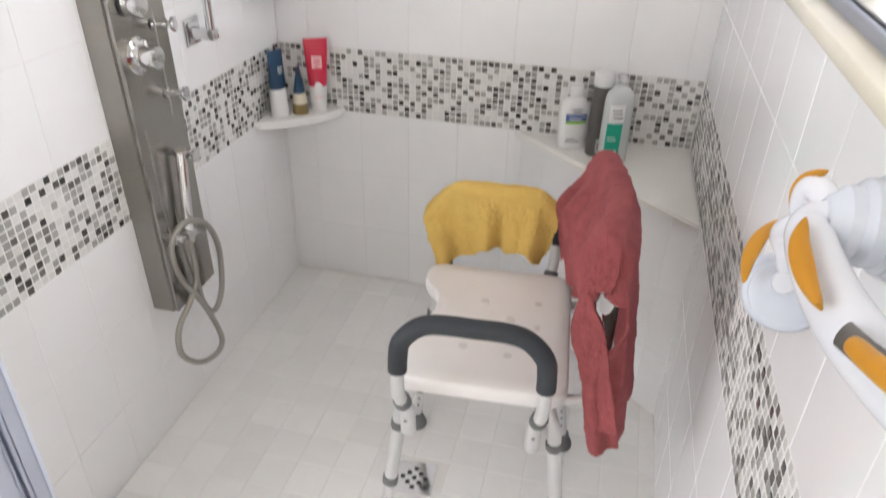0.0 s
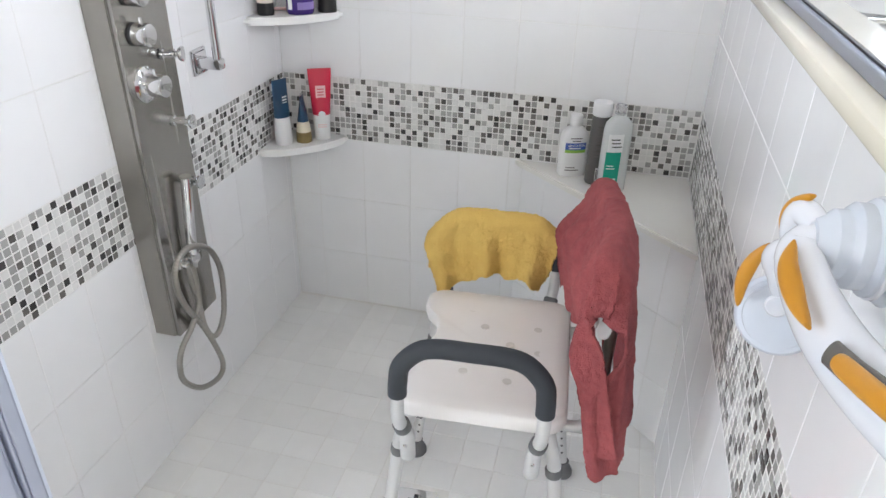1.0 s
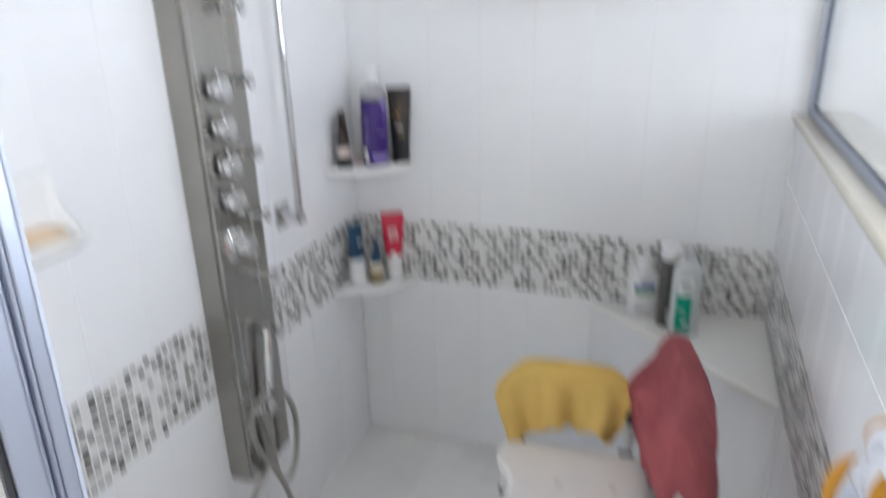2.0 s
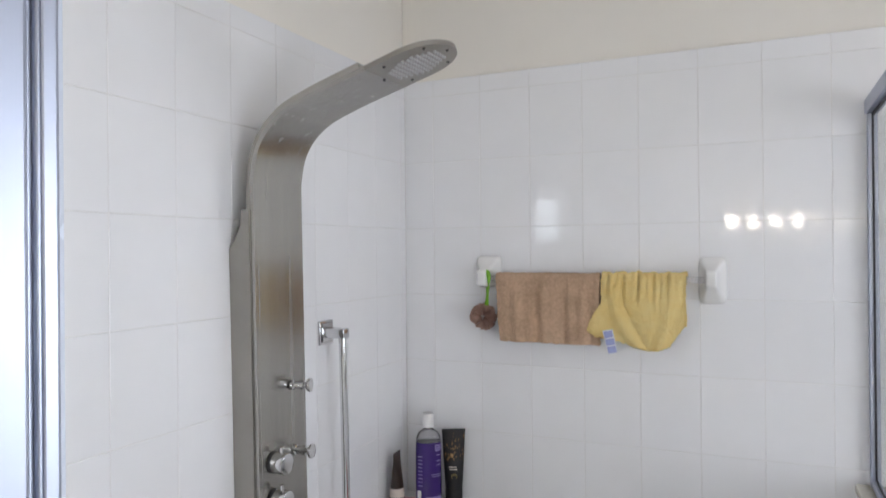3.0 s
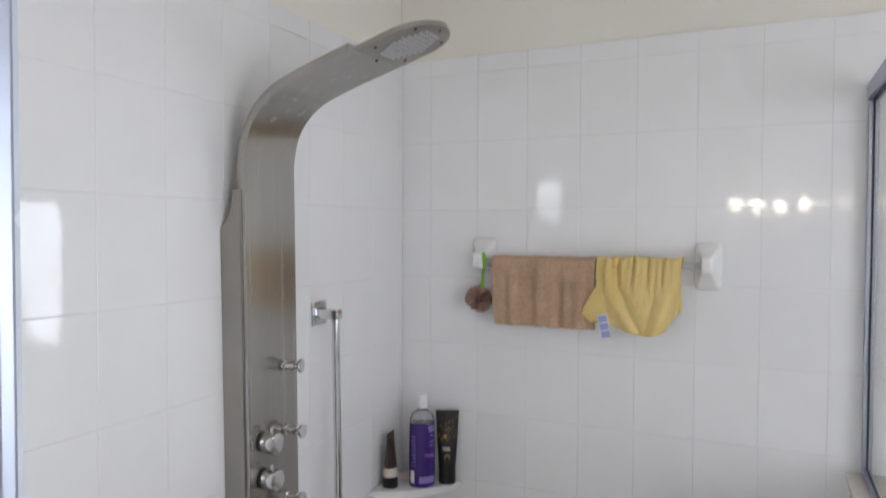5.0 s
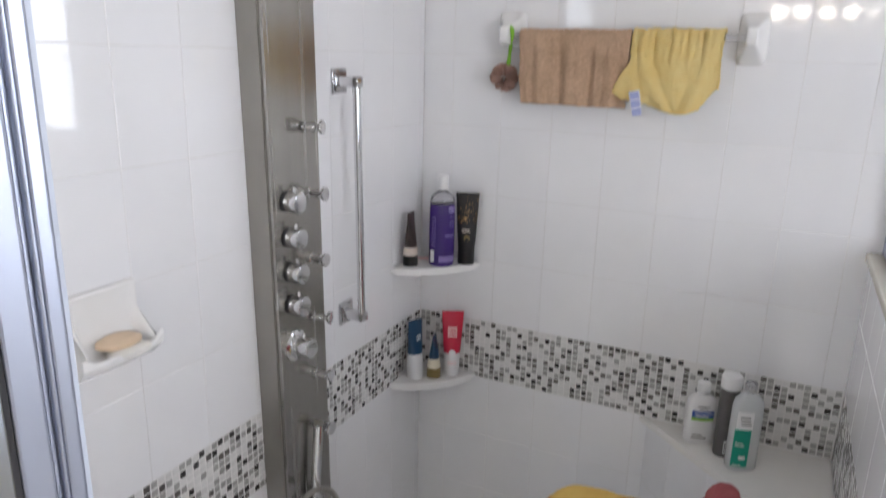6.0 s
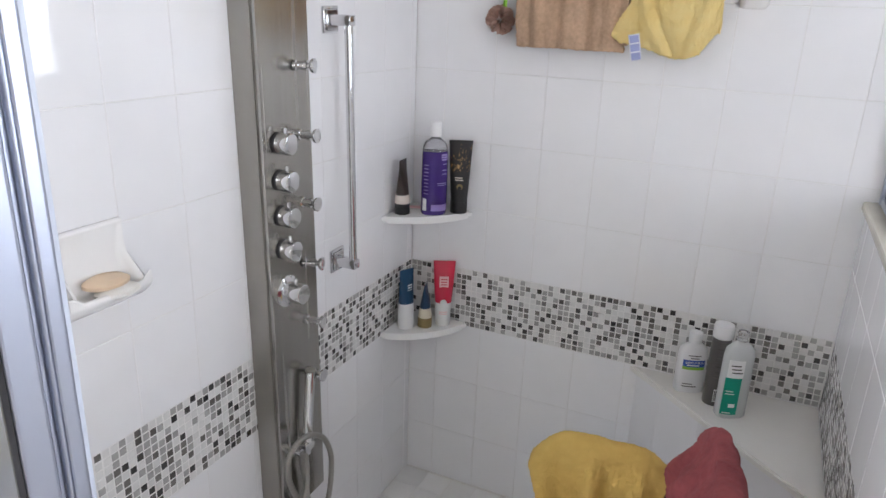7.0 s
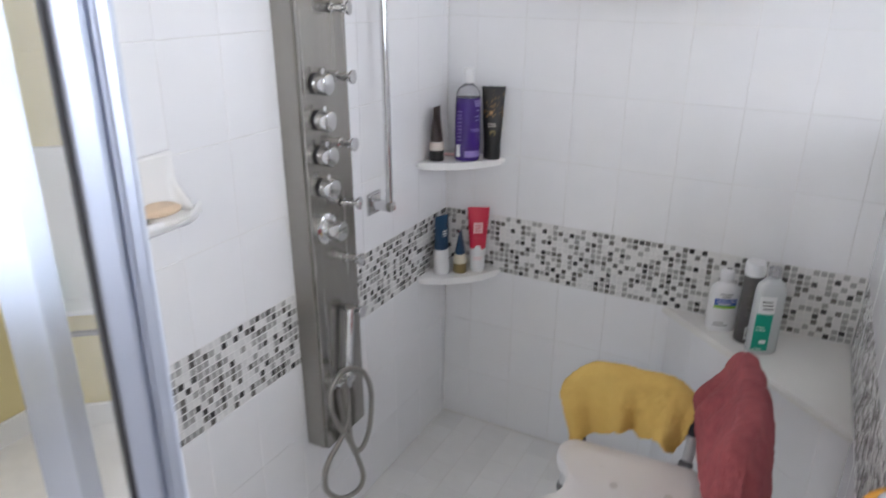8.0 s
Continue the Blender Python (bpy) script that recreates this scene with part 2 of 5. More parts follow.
def glow(name, colour, strength):
    m = bpy.data.materials.new(name)
    m.use_nodes = True
    b = m.node_tree.nodes["Principled BSDF"]
    b.inputs["Base Color"].default_value = (*colour, 1)
    b.inputs["Emission Color"].default_value = (*colour, 1)
    b.inputs["Emission Strength"].default_value = strength
    return m


M_BULB = glow("warm_lamp_globe", (1.0, 0.90, 0.75), BULB)
M_OUTSIDE = glow("bright_overcast_daylight", (0.84, 0.92, 1.0), 1.9)

# ---- the stall: walls ----
LX, RX, SLOPE = -0.262, 1.014, -0.004        # left wall, right wall at the back corner, the right wall's turn
W, H, R3 = 0.16, 0.2112, 1.033              # tile pitch and a row's height
BAND0, BAND1, CHIP = 0.622, 0.824, 0.01836   # the mosaic band
TOP, CEIL = 2.353, 2.95
RIGHT_TURN = math.degrees(math.atan(SLOPE))
TO_BACK = Matrix.Identity(4)
TO_LEFT = pose(LX, 0, 0, 0, 0, 90)
TO_RIGHT = pose(RX, 0, 0, 0, 0, -90 + RIGHT_TURN)

bm = box(-1.65, 1.24, 0.0010, 0.13, -0.1, TOP - 0.004)
box(1.24, 1.38, 0.0010, 0.13, -0.1, TOP - 0.004, bm=bm)
box(1.38, 1.70, 0.0010, 0.13, -0.1, 1.27, bm=bm)
box(1.38, 1.70, 0.0010, 0.13, 1.97, TOP - 0.004, bm=bm)
box(1.70, 2.72, 0.0010, 0.13, -0.1, TOP - 0.004, bm=bm)
wall_back = structure("wall_back", bm, M_GROUT, "white tiled back wall of the shower with pale grout")
structure("wall_back_upper", box(-1.65, 2.72, 0.012, 0.13, TOP - 0.004, CEIL), M_PAINT, "beige painted wall above the shower tiles")
bm = box(LX - 0.12, LX - 0.0010, -1.405, 0.0, -0.1, TOP - 0.004)
wall_left = structure("wall_left", bm, M_GROUT, "white tiled left wall of the shower")
structure("wall_left_upper", box(LX - 0.12, LX - 0.012, -1.405, 0.01, TOP - 0.004, CEIL), M_PAINT, "beige painted wall above the left tiles")
bm = box(0.002, 1.98, 0.0010, 0.13, -0.1, 1.188)
wall_right = structure("wall_right", bm, M_GROUT, "low white tiled half wall beside the shower")
wall_right.matrix_basis = TO_RIGHT
bm = box(0.0, 2.0, -0.012, 0.142, 1.188, 1.213, 0.006)
ledge = structure("trim_ledge", bm, M_LEDGE, "ivory marble capping along the half wall", True)
ledge.matrix_basis = TO_RIGHT

structure("trim_wall_end", box(LX - 0.122, LX + 0.012, -1.442, -1.405, 0.0, CEIL, 0.003), M_ALU, "satin aluminium trim at the end of the tiled wall")

# the bathroom round it
structure("floor", box(-1.65, 2.72, -3.65, 0.0, -0.12, -0.0012), M_GROUT_DIRTY, "floor under the shower and the bathroom")
structure("ceiling", box(-1.65, 2.72, -3.65, 0.13, CEIL, CEIL + 0.1), M_CEIL, "white painted bathroom ceiling")
bm = box(-1.65, -1.53, -3.65, -3.10, -0.1, CEIL)
box(-1.65, -1.53, -1.75, 0.0, -0.1, CEIL, bm=bm)
box(-1.65, -1.53, -3.10, -1.75, -0.1, 0.45, bm=bm)
box(-1.65, -1.53, -3.10, -1.75, 2.10, CEIL, bm=bm)
structure("wall_far_left", bm, M_YELLOW_WALL, "pale yellow painted bathroom wall with an added tall window")
bm = box(-1.53, -1.12, -3.65, -3.53, -0.1, CEIL)
box(-1.12, -0.66, -3.65, -3.53, -0.1, 1.86, bm=bm)
box(-1.12, -0.66, -3.65, -3.53, 2.26, CEIL, bm=bm)
box(-0.66, 2.60, -3.65, -3.53, -0.1, CEIL, bm=bm)
structure("wall_rear", bm, M_PAINT, "beige painted wall with a window and the vanity")
bm = box(2.60, 2.72, -3.65, 0.0, -0.1, 0.95)
box(2.60, 2.72, -3.65, 0.0, 2.25, CEIL, bm=bm)
box(2.60, 2.72, -3.65, -2.9, 0.95, 2.25, bm=bm)
box(2.60, 2.72, -1.3, 0.0, 0.95, 2.25, bm=bm)
structure("wall_side", bm, M_PAINT, "beige painted wall with an added wide window")
structure("baseboard", box(-1.53, -1.515, -3.5, -0.01, -0.012, 0.09, 0.004), M_WOOD, "white painted baseboard along the yellow wall")


def window(name, m, w, h, depth, label):
    """A white frame with two sashes and panes; origin at the opening's lower left, local -y into the room."""
    top = tagged(new(name), label, "window", "", "structure")
    top.matrix_basis = m
    t = 0.045
    part("window_frame", box(0, w, 0.02, depth, 0, t, 0.004), M_PVC, top)
    part("window_frame", box(0, w, 0.02, depth, h - t, h, 0.004), M_PVC, top)
    part("window_frame", box(0, t, 0.02, depth, t, h - t, 0.004), M_PVC, top)
    part("window_frame", box(w - t, w, 0.02, depth, t, h - t, 0.004), M_PVC, top)
    part("window_frame", box(t, w - t, 0.03, depth - 0.01, h / 2 - 0.02, h / 2 + 0.02, 0.004), M_PVC, top)
    part("window_sill", box(-0.03, w + 0.03, -0.06, 0.02, -0.03, 0.0, 0.005), M_MARBLE, top)
    for z0, z1 in ((t, h / 2 - 0.02), (h / 2 + 0.02, h - t)):
        p = part("pane", box(t, w - t, depth / 2, depth / 2 + 0.004, z0, z1), M_GLASS, top)
        p.visible_shadow = False
    return top


window("window_1", pose(1.38, 0, 1.27), 0.32, 0.70, 0.12, "white framed window with bright daylight behind it")
# unseen side window, added as an opening for the fill lamp
window("window_added_side", pose(2.60, -1.3, 0.95, 0, 0, -90), 1.6, 1.3, 0.11, "unseen wide white framed window added for fill light")
# unseen left window, added to carry the lower stall's fill
window("window_added_left", pose(-1.53, -3.10, 0.45, 0, 0, 90), 1.35, 1.65, 0.11, "unseen tall white framed window added in the yellow wall")
structure("backdrop_left", box(-2.42, -2.40, -3.9, -1.0, 0.0, 3.0), M_OUTSIDE, "glowing sheet behind the added tall window")
window("window_3", pose(-0.66, -3.53, 1.86, 0, 0, 180), 0.46, 0.40, 0.11, "white framed window in the rear bathroom wall")
structure("backdrop_rear", box(-1.9, 0.5, -4.32, -4.30, 0.3, 3.2), M_OUTSIDE, "bright hazy daylight beyond the rear window")
structure("backdrop", box(0.6, 2.9, 0.9, 0.92, 0.3, 3.2), M_OUTSIDE, "bright hazy daylight beyond the window")
structure("backdrop_side", box(3.6, 3.62, -3.4, -0.8, 0.2, 3.2), M_OUTSIDE, "glowing sheet behind the added side window")


# ---- glass screen and door post ----
def screen():
    s = thing("glass_screen", TO_RIGHT, "clear glass screen in an aluminium frame on the half wall", "shower screen")
    part("header", box(0.012, 2.0, 0.016, 0.052, 2.135, 2.172, 0.003), M_ALU, s, "satin aluminium header rail")
    part("wall_channel", box(0.012, 0.034, 0.020, 0.048, 1.213, 2.135, 0.003), M_ALU, s)
    part("sill_channel", box(0.034, 2.0, 0.022, 0.046, 1.213, 1.232, 0.003), M_ALU, s)
    part("gasket", box(0.034, 2.0, 0.029, 0.039, 2.128, 2.135), M_GASKET, s)
    part("gasket", box(0.034, 0.038, 0.029, 0.039, 1.235, 2.128), M_GASKET, s)
    part("gasket", box(0.034, 2.0, 0.029, 0.039, 1.232, 1.235), M_GASKET, s)
    g = part("pane", box(0.038, 1.995, 0.031, 0.037, 1.235, 2.128), M_GLASS, s)
    g.visible_shadow = False


screen()


def door_post():
    """The post at the stall's entrance with the fixed pane behind it: local x across its face, y from the entrance to the tiled wall."""
    p = thing("door_post", pose(0.336, -1.687, 0, 0, 0, 65.1), "satin aluminium shower door post with a fixed glass pane", "door frame")
    part("strike_profile", box(-0.0115, 0.0, 0.0, 0.034, 0.0, 2.172, 0.002), M_ALU, p)
    part("groove", box(-0.0205, -0.0112, 0.007, 0.034, 0.0, 2.172), M_ALU, p)
    part("round_bead", tube([(-0.0125, 0.006, 0.0), (-0.0125, 0.006, 2.172)], 0.0034, 12), M_ALU, p, "polished bead", True)
    part("round_bead", tube([(-0.0190, 0.007, 0.0), (-0.0190, 0.007, 2.172)], 0.0030, 12), M_ALU, p, "polished bead", True)
    part("outer_profile", box(-0.0415, -0.0203, -0.004, 0.034, 0.0, 2.172, 0.0025), M_ALU, p)
    part("gasket", box(-0.0465, -0.0413, 0.0, 0.012, 0.0, 2.172, 0.001), M_GASKET, p, "dark rubber gasket")
    part("seal_strip", box(0.0, 0.0050, 0.012, 0.014, 0.0, 2.172), M_CUP, p, "clear plastic seal strip")
    part("top_rail", box(-0.040, -0.018, 0.034, 0.632, 2.135, 2.172, 0.003), M_ALU, p)
    part("bottom_rail", box(-0.040, -0.018, 0.034, 0.632, 0.0, 0.045, 0.003), M_ALU, p)
    g = part("pane", box(-0.032, -0.026, 0.030, 0.634, 0.040, 2.140), M_GLASS, p)
    g.visible_shadow = False


door_post()


# ---- the corner bench ----
def bench():
    a, b, c = Vector((0.495, 0, 0)), Vector((RX + 0.47 * SLOPE, -0.48, 0)), Vector((RX, 0, 0))
    along = (b - a).normalized()
    out = Vector((along.y, -along.x, 0))
    if out.y > 0:
        out = -out
    bn = thing("corner_bench", pose(0, 0, 0), "built-in triangular corner bench with a cream stone top", "bench")
    bm = bmesh.new()
    lo = [bm.verts.new((p.x, p.y, 0.600)) for p in (a, b, c)]
    hi = [bm.verts.new((p.x, p.y, 0.622)) for p in (a, b, c)]
    bm.faces.new(lo[::-1])
    bm.faces.new(hi)
    for i in range(3):
        bm.faces.new((lo[i], lo[(i + 1) % 3], hi[(i + 1) % 3], hi[i]))
    bmesh.ops.bevel(bm, geom=[e for e in bm.edges], offset=0.005, segments=2, affect="EDGES")
    part("seat_slab", bm, M_MARBLE, bn, "cream stone slab", True)
    bm = bmesh.new()
    ins = -out * 0.018
    pa, pb = a + ins + along * 0.02, b + ins - along * 0.012
    lo = [bm.verts.new((p.x, p.y, -0.01)) for p in (pa, pb, c)]
    hi = [bm.verts.new((p.x, p.y, 0.5995)) for p in (pa, pb, c)]
    bm.faces.new(lo[::-1])
    bm.faces.new(hi)
    for i in range(3):
        bm.faces.new((lo[i], lo[(i + 1) % 3], hi[(i + 1) % 3], hi[i]))
    part("front", bm, M_GROUT, bn)
    return bn, pa, along, out


BENCH, BENCH_A, BENCH_ALONG, BENCH_OUT = bench()


# ---- shower panel ----
def profile_strip(path, y0, y1, thick, bm=None):
    """A plate of even thickness along a path in the x-z plane, between y0 and y1."""
    bm = bm or bmesh.new()
    rows = []
    n = len(path)
    for i, (x, z) in enumerate(path):
        xa, za = path[max(i - 1, 0)]
        xb, zb = path[min(i + 1, n - 1)]
        d = Vector((xb - xa, 0, zb - za)).normalized()
        nrm = Vector((d.z, 0, -d.x))
        p = Vector((x, 0, z))
        q = p - nrm * thick
        rows.append([bm.verts.new((p.x, y0, p.z)), bm.verts.new((p.x, y1, p.z)), bm.verts.new((q.x, y1, q.z)), bm.verts.new((q.x, y0, q.z))])
    for r, s in zip(rows, rows[1:]):
        for k in range(4):
            bm.faces.new((r[k], r[(k + 1) % 4], s[(k + 1) % 4], s[k]))
    bm.faces.new(rows[0][::-1])
    bm.faces.new(rows[-1])
    return bm


PY0, PY1, PX = -0.815, -0.643, -0.195
COLUMN_LEAN = pose(0, 0.011, 0.375, 1.15) @ pose(0, 0, -0.36)      # hung a little out of plumb


def head_path():
    pts = [(PX, 0.372), (PX, 1.90)]
    pts += [(p.x, p.z) for p in smoothed([(PX, 0, 1.92), (-0.193, 0, 1.972), (-0.174, 0, 2.036), (-0.124, 0, 2.088), (-0.046, 0, 2.122), (0.086, 0, 2.163)], 6)]
    return pts


def shower_column():
    p = thing("shower_column", COLUMN_LEAN, "brushed steel shower column with jets and an arched rain head", "shower column")
    path = head_path()
    face = profile_strip(path, PY0, PY1, 0.010)
    plate = part("front_plate", face, M_STEEL, p, "brushed steel face", True, 30)
    # the rounded tip with its nozzles
    tip = bmesh.new()
    d = Vector((0.13, 0, 0.040)).normalized()
    nrm = Vector((d.z, 0, -d.x))
    mid = (PY0 + PY1) / 2
    hw = (PY1 - PY0) / 2
    start = Vector((0.086, mid, 2.163))
    ring = []
    outline = [(0, -hw)] + [(0.075 + 0.085 * math.sin(a), -hw * math.cos(a)) for a in [math.pi * k / 20 for k in range(21)]] + [(0, hw)]
    for s, w in outline:
        q = start + d * s + Vector((0, w, 0))
        ring.append((tip.verts.new(q), tip.verts.new(q - nrm * 0.010)))
    tip.faces.new([a for a, b in ring])
    tip.faces.new([b for a, b in ring][::-1])
    for i in range(len(ring)):
        a, b = ring[i], ring[(i + 1) % len(ring)]
        tip.faces.new((a[0], b[0], b[1], a[1]))
    part("rain_head", tip, M_STEEL_SIDE, p, "rounded steel tip of the rain head")
    noz = bmesh.new()
    for i in range(11):
        for j in range(9):
            s, w = 0.022 + 0.0105 * i, (j - 4) * 0.0115 + (0.005 if i % 2 else 0)
            if ((s - 0.075) / 0.062) ** 2 + (w / 0.052) ** 2 < 1:
                q = start + d * s + Vector((0, w, 0)) + nrm * 0.0012
                turn = nrm.to_track_quat("Z", "Y").to_matrix().to_4x4()
                lathe([(0.0036, -0.002), (0.0032, 0.002), (0.0018, 0.0035)], 8, noz, Matrix.Translation(q) @ turn)
    part("nozzles", noz, M_NOZZLE, p, "pale rubber nozzles")["kind"] = "stuff"
    for s, w in ((-0.005, 0.0), (0.03, -0.062), (0.03, 0.062), (0.12, -0.058), (0.12, 0.058), (0.145, 0.0)):
        q = start + d * s + Vector((0, w, 0)) + nrm * 0.0005
        part("screw", lathe([(0.0035, -0.001), (0.003, 0.0015)], 8, None, Matrix.Translation(q) @ nrm.to_track_quat("Z", "Y").to_matrix().to_4x4()), M_GASKET, p)
    # housing behind the plate
    body = bmesh.new()
    prof = [(LX + 0.0015, 0.372), (PX - 0.0105, 0.372), (PX - 0.0105, 1.90), (PX - 0.030, 1.90), (PX - 0.034, 1.865), (PX - 0.050, 1.835), (LX + 0.001, 1.815)]
    ends = []
    for y in (PY0 - 0.004, PY1 - 0.004):
        ends.append([body.verts.new((x, y, z)) for x, z in prof])
    body.faces.new(ends[0][::-1])
    body.faces.new(ends[1])
    for i in range(len(prof)):
        j = (i + 1) % len(prof)
        body.faces.new((ends[0][i], ends[0][j], ends[1][j], ends[1][i]))
    part("housing", body, M_STEEL_SIDE, p, "plain folded steel housing")
    back = [(x, z) for x, z in path if z > 1.88 and x < 0.075]
    hood = []
    for i, (x, z) in enumerate(back):
        xa, za = back[max(i - 1, 0)]
        xb, zb = back[min(i + 1, len(back) - 1)]
        dd = Vector((xb - xa, 0, zb - za)).normalized()
        hood.append((x - 0.0105 * dd.z, z + 0.0105 * dd.x))
    part("hood", profile_strip(hood, PY0 + 0.006, PY1 - 0.006, 0.014), M_STEEL_SIDE, p, smooth=True, angle=30)
    turn = pose(0, 0, 0, 0, 90, 0)

    def knob(y, z, r, length):
        k = part("valve_knob", lathe([(r * 0.92, 0.004), (r, 0.008), (r, length - 0.004), (r * 0.94, length), (r * 0.90, length + 0.0005)], 28, None, Matrix.Translation((PX, y, z)) @ turn), M_CHROME, p, "chrome valve knob", True)
        part("collar", lathe([(r * 0.98, 0.0), (r * 0.98, 0.006)], 24, None, Matrix.Translation((PX, y, z)) @ turn), M_GASKET, k)
        part("stub", tube([(PX + length * 0.55, y, z + r * 0.9), (PX + length * 0.55, y, z + r + 0.011)], 0.0042, 10), M_CHROME, k)
        return k

    for z in (1.341, 1.258, 1.176, 1.097):
        knob(-0.764, z, 0.024, 0.036)
    big = knob(-0.762, 0.993, 0.024, 0.050)
    part("rose", lathe([(0.038, 0.0), (0.038, 0.004), (0.030, 0.009)], 32, None, Matrix.Translation((PX, -0.762, 0.993)) @ turn), M_CHROME, big, "", True)
    for i, z in enumerate((1.500, 1.348, 1.191, 1.040, 0.890, 0.744)):
        y = -0.697 if i == 0 else -0.691
        tilt = Matrix.Translation((PX, y, z)) @ pose(0, 0, 0, 0, 90, 18 - 9 * (i % 3))
        j = part("body_jet", lathe([(0.012, 0.0), (0.012, 0.006), (0.0085, 0.008), (0.0085, 0.020), (0.0105, 0.021), (0.0105, 0.030), (0.006, 0.032), (0.006, 0.036)], 18, None, tilt), M_CHROME, p, "chrome body jet", True)
        part("spray_face", lathe([(0.005, 0.034), (0.012, 0.038), (0.0165, 0.043), (0.0165, 0.047), (0.013, 0.0475)], 18, None, tilt), M_CHROME, j, "", True)
        dots = bmesh.new()
        for k in range(10):
            a = 2 * math.pi * k / 10
            lathe([(0.0016, 0.047), (0.0012, 0.049)], 6, dots, tilt @ Matrix.Translation((0.0105 * math.cos(a), 0.0105 * math.sin(a), 0)))
        part("jet_nozzles", dots, M_NOZZLE, j)
    part("holder", box(PX, PX + 0.034, -0.760, -0.716, 0.545, 0.572, 0.006), M_CHROME, p, "chrome handset holder", True)
    part("holder_outlet", lathe([(0.015, 0), (0.015, 0.012), (0.010, 0.016), (0.010, 0.030)], 16, None, Matrix.Translation((PX, -0.775, 0.560)) @ turn), M_CHROME, p, "", True)


shower_column()


def handset():
    h = thing("hand_shower", COLUMN_LEAN, "slim chrome hand shower with a steel hose on the column", "hand shower")
    x = PX + 0.024
    part("handle", tube([(x, -0.716, 0.766), (x, -0.716, 0.762), (x - 0.003, -0.737, 0.58), (x - 0.003, -0.741, 0.535)], 0.012, 18, None, [0.0105, 0.0125, 0.0125, 0.010]), M_CHROME, h, "", True)
    part("spray_plate", lathe([(0.0125, 0), (0.0128, 0.006), (0.0105, 0.0075)], 18, None, Matrix.Translation((x, -0.716, 0.761))), M_STEEL_SIDE, h)
    pts = smoothed([(x - 0.003, -0.748, 0.545), (x, -0.749, 0.49), (x + 0.003, -0.760, 0.435), (x + 0.004, -0.804, 0.396), (x + 0.004, -0.850, 0.372), (x + 0.003, -0.873, 0.335), (x, -0.866, 0.275), (x, -0.808, 0.205), (x, -0.732, 0.173), (x, -0.699, 0.195),
                    (x, -0.717, 0.273), (x, -0.758, 0.373), (x + 0.006, -0.808, 0.456), (x + 0.012, -0.838, 0.531), (x + 0.015, -0.837, 0.582), (x + 0.018, -0.809, 0.610), (x + 0.020, -0.762, 0.607), (x + 0.020, -0.703, 0.566), (x + 0.016, -0.665, 0.495),
                    (x + 0.010, -0.655, 0.421), (x + 0.005, -0.666, 0.342), (x, -0.693, 0.302), (x, -0.725, 0.312), (x - 0.003, -0.743, 0.357), (x - 0.006, -0.745, 0.42), (x - 0.006, -0.757, 0.50), (PX + 0.028, -0.775, 0.560)], 22)
    radii = [0.0078 if i % 4 < 2 else 0.0068 for i in range(len(pts))]
    part("hose", tube(pts, 0.0075, 10, None, radii), M_STEEL_SIDE, h, "ribbed steel hose", True, 60)


handset()


def grab_rail():
    g = thing("grab_rail", pose(LX, -0.434, 0, 1.46), "square-footed chrome grab rail fixed upright to the tiles", "grab rail")
    for z in (1.594, 0.965):
        foot = part("foot_plate", box(0, 0.008, -0.032, 0.032, z - 0.032, z + 0.032, 0.003), M_CHROME, g, "", True)
        part("foot_rim", box(0.008, 0.012, -0.025, 0.025, z - 0.025, z + 0.025, 0.003), M_CHROME, foot)
        part("arm", box(0.010, 0.074, -0.021, 0.008, z - 0.013, z + 0.013, 0.004), M_CHROME, g, "", True)
    part("bar", tube([(0.062, -0.0075, 0.953), (0.062, -0.0075, 1.606)], 0.0105, 18), M_CHROME, g, "", True)


grab_rail()


# ---- corner shelves ----
def corner_shelf(z):
    s = thing("corner_shelf", pose(LX, 0, z), "white ceramic quarter-round corner shelf set in the tiles", "shelf", "corner shelves")
    bm = bmesh.new()
    pts = [(0, 0)] + [(0.212 * math.sin(a) * (1 - 0.10 * math.sin(2 * a)), -0.212 * math.cos(a) * (1 - 0.10 * math.sin(2 * a))) for a in [math.pi / 2 * k / 18 for k in range(19)]]
    lo = [bm.verts.new((x, y, -0.022)) for x, y in pts]
    hi = [bm.verts.new((x, y, 0)) for x, y in pts]
    bm.faces.new(lo[::-1])
    bm.faces.new(hi)
    n = len(pts)
    for i in range(n):
        bm.faces.new((lo[i], lo[(i + 1) % n], hi[(i + 1) % n], hi[i]))
    bmesh.ops.bevel(bm, geom=[e for e in bm.edges if all(v.co.z > -0.001 for v in e.verts) or all(v.co.z < -0.021 for v in e.verts)], offset=0.006, segments=3, affect="EDGES")
    part("slab", bm, M_CERAMIC, s, "", True)
    return s


corner_shelf(1.027)
corner_shelf(0.637)


# ---- shower chair ----
CHAIR = pose(0.587, -0.847, 0, 0, 0, 4.0)


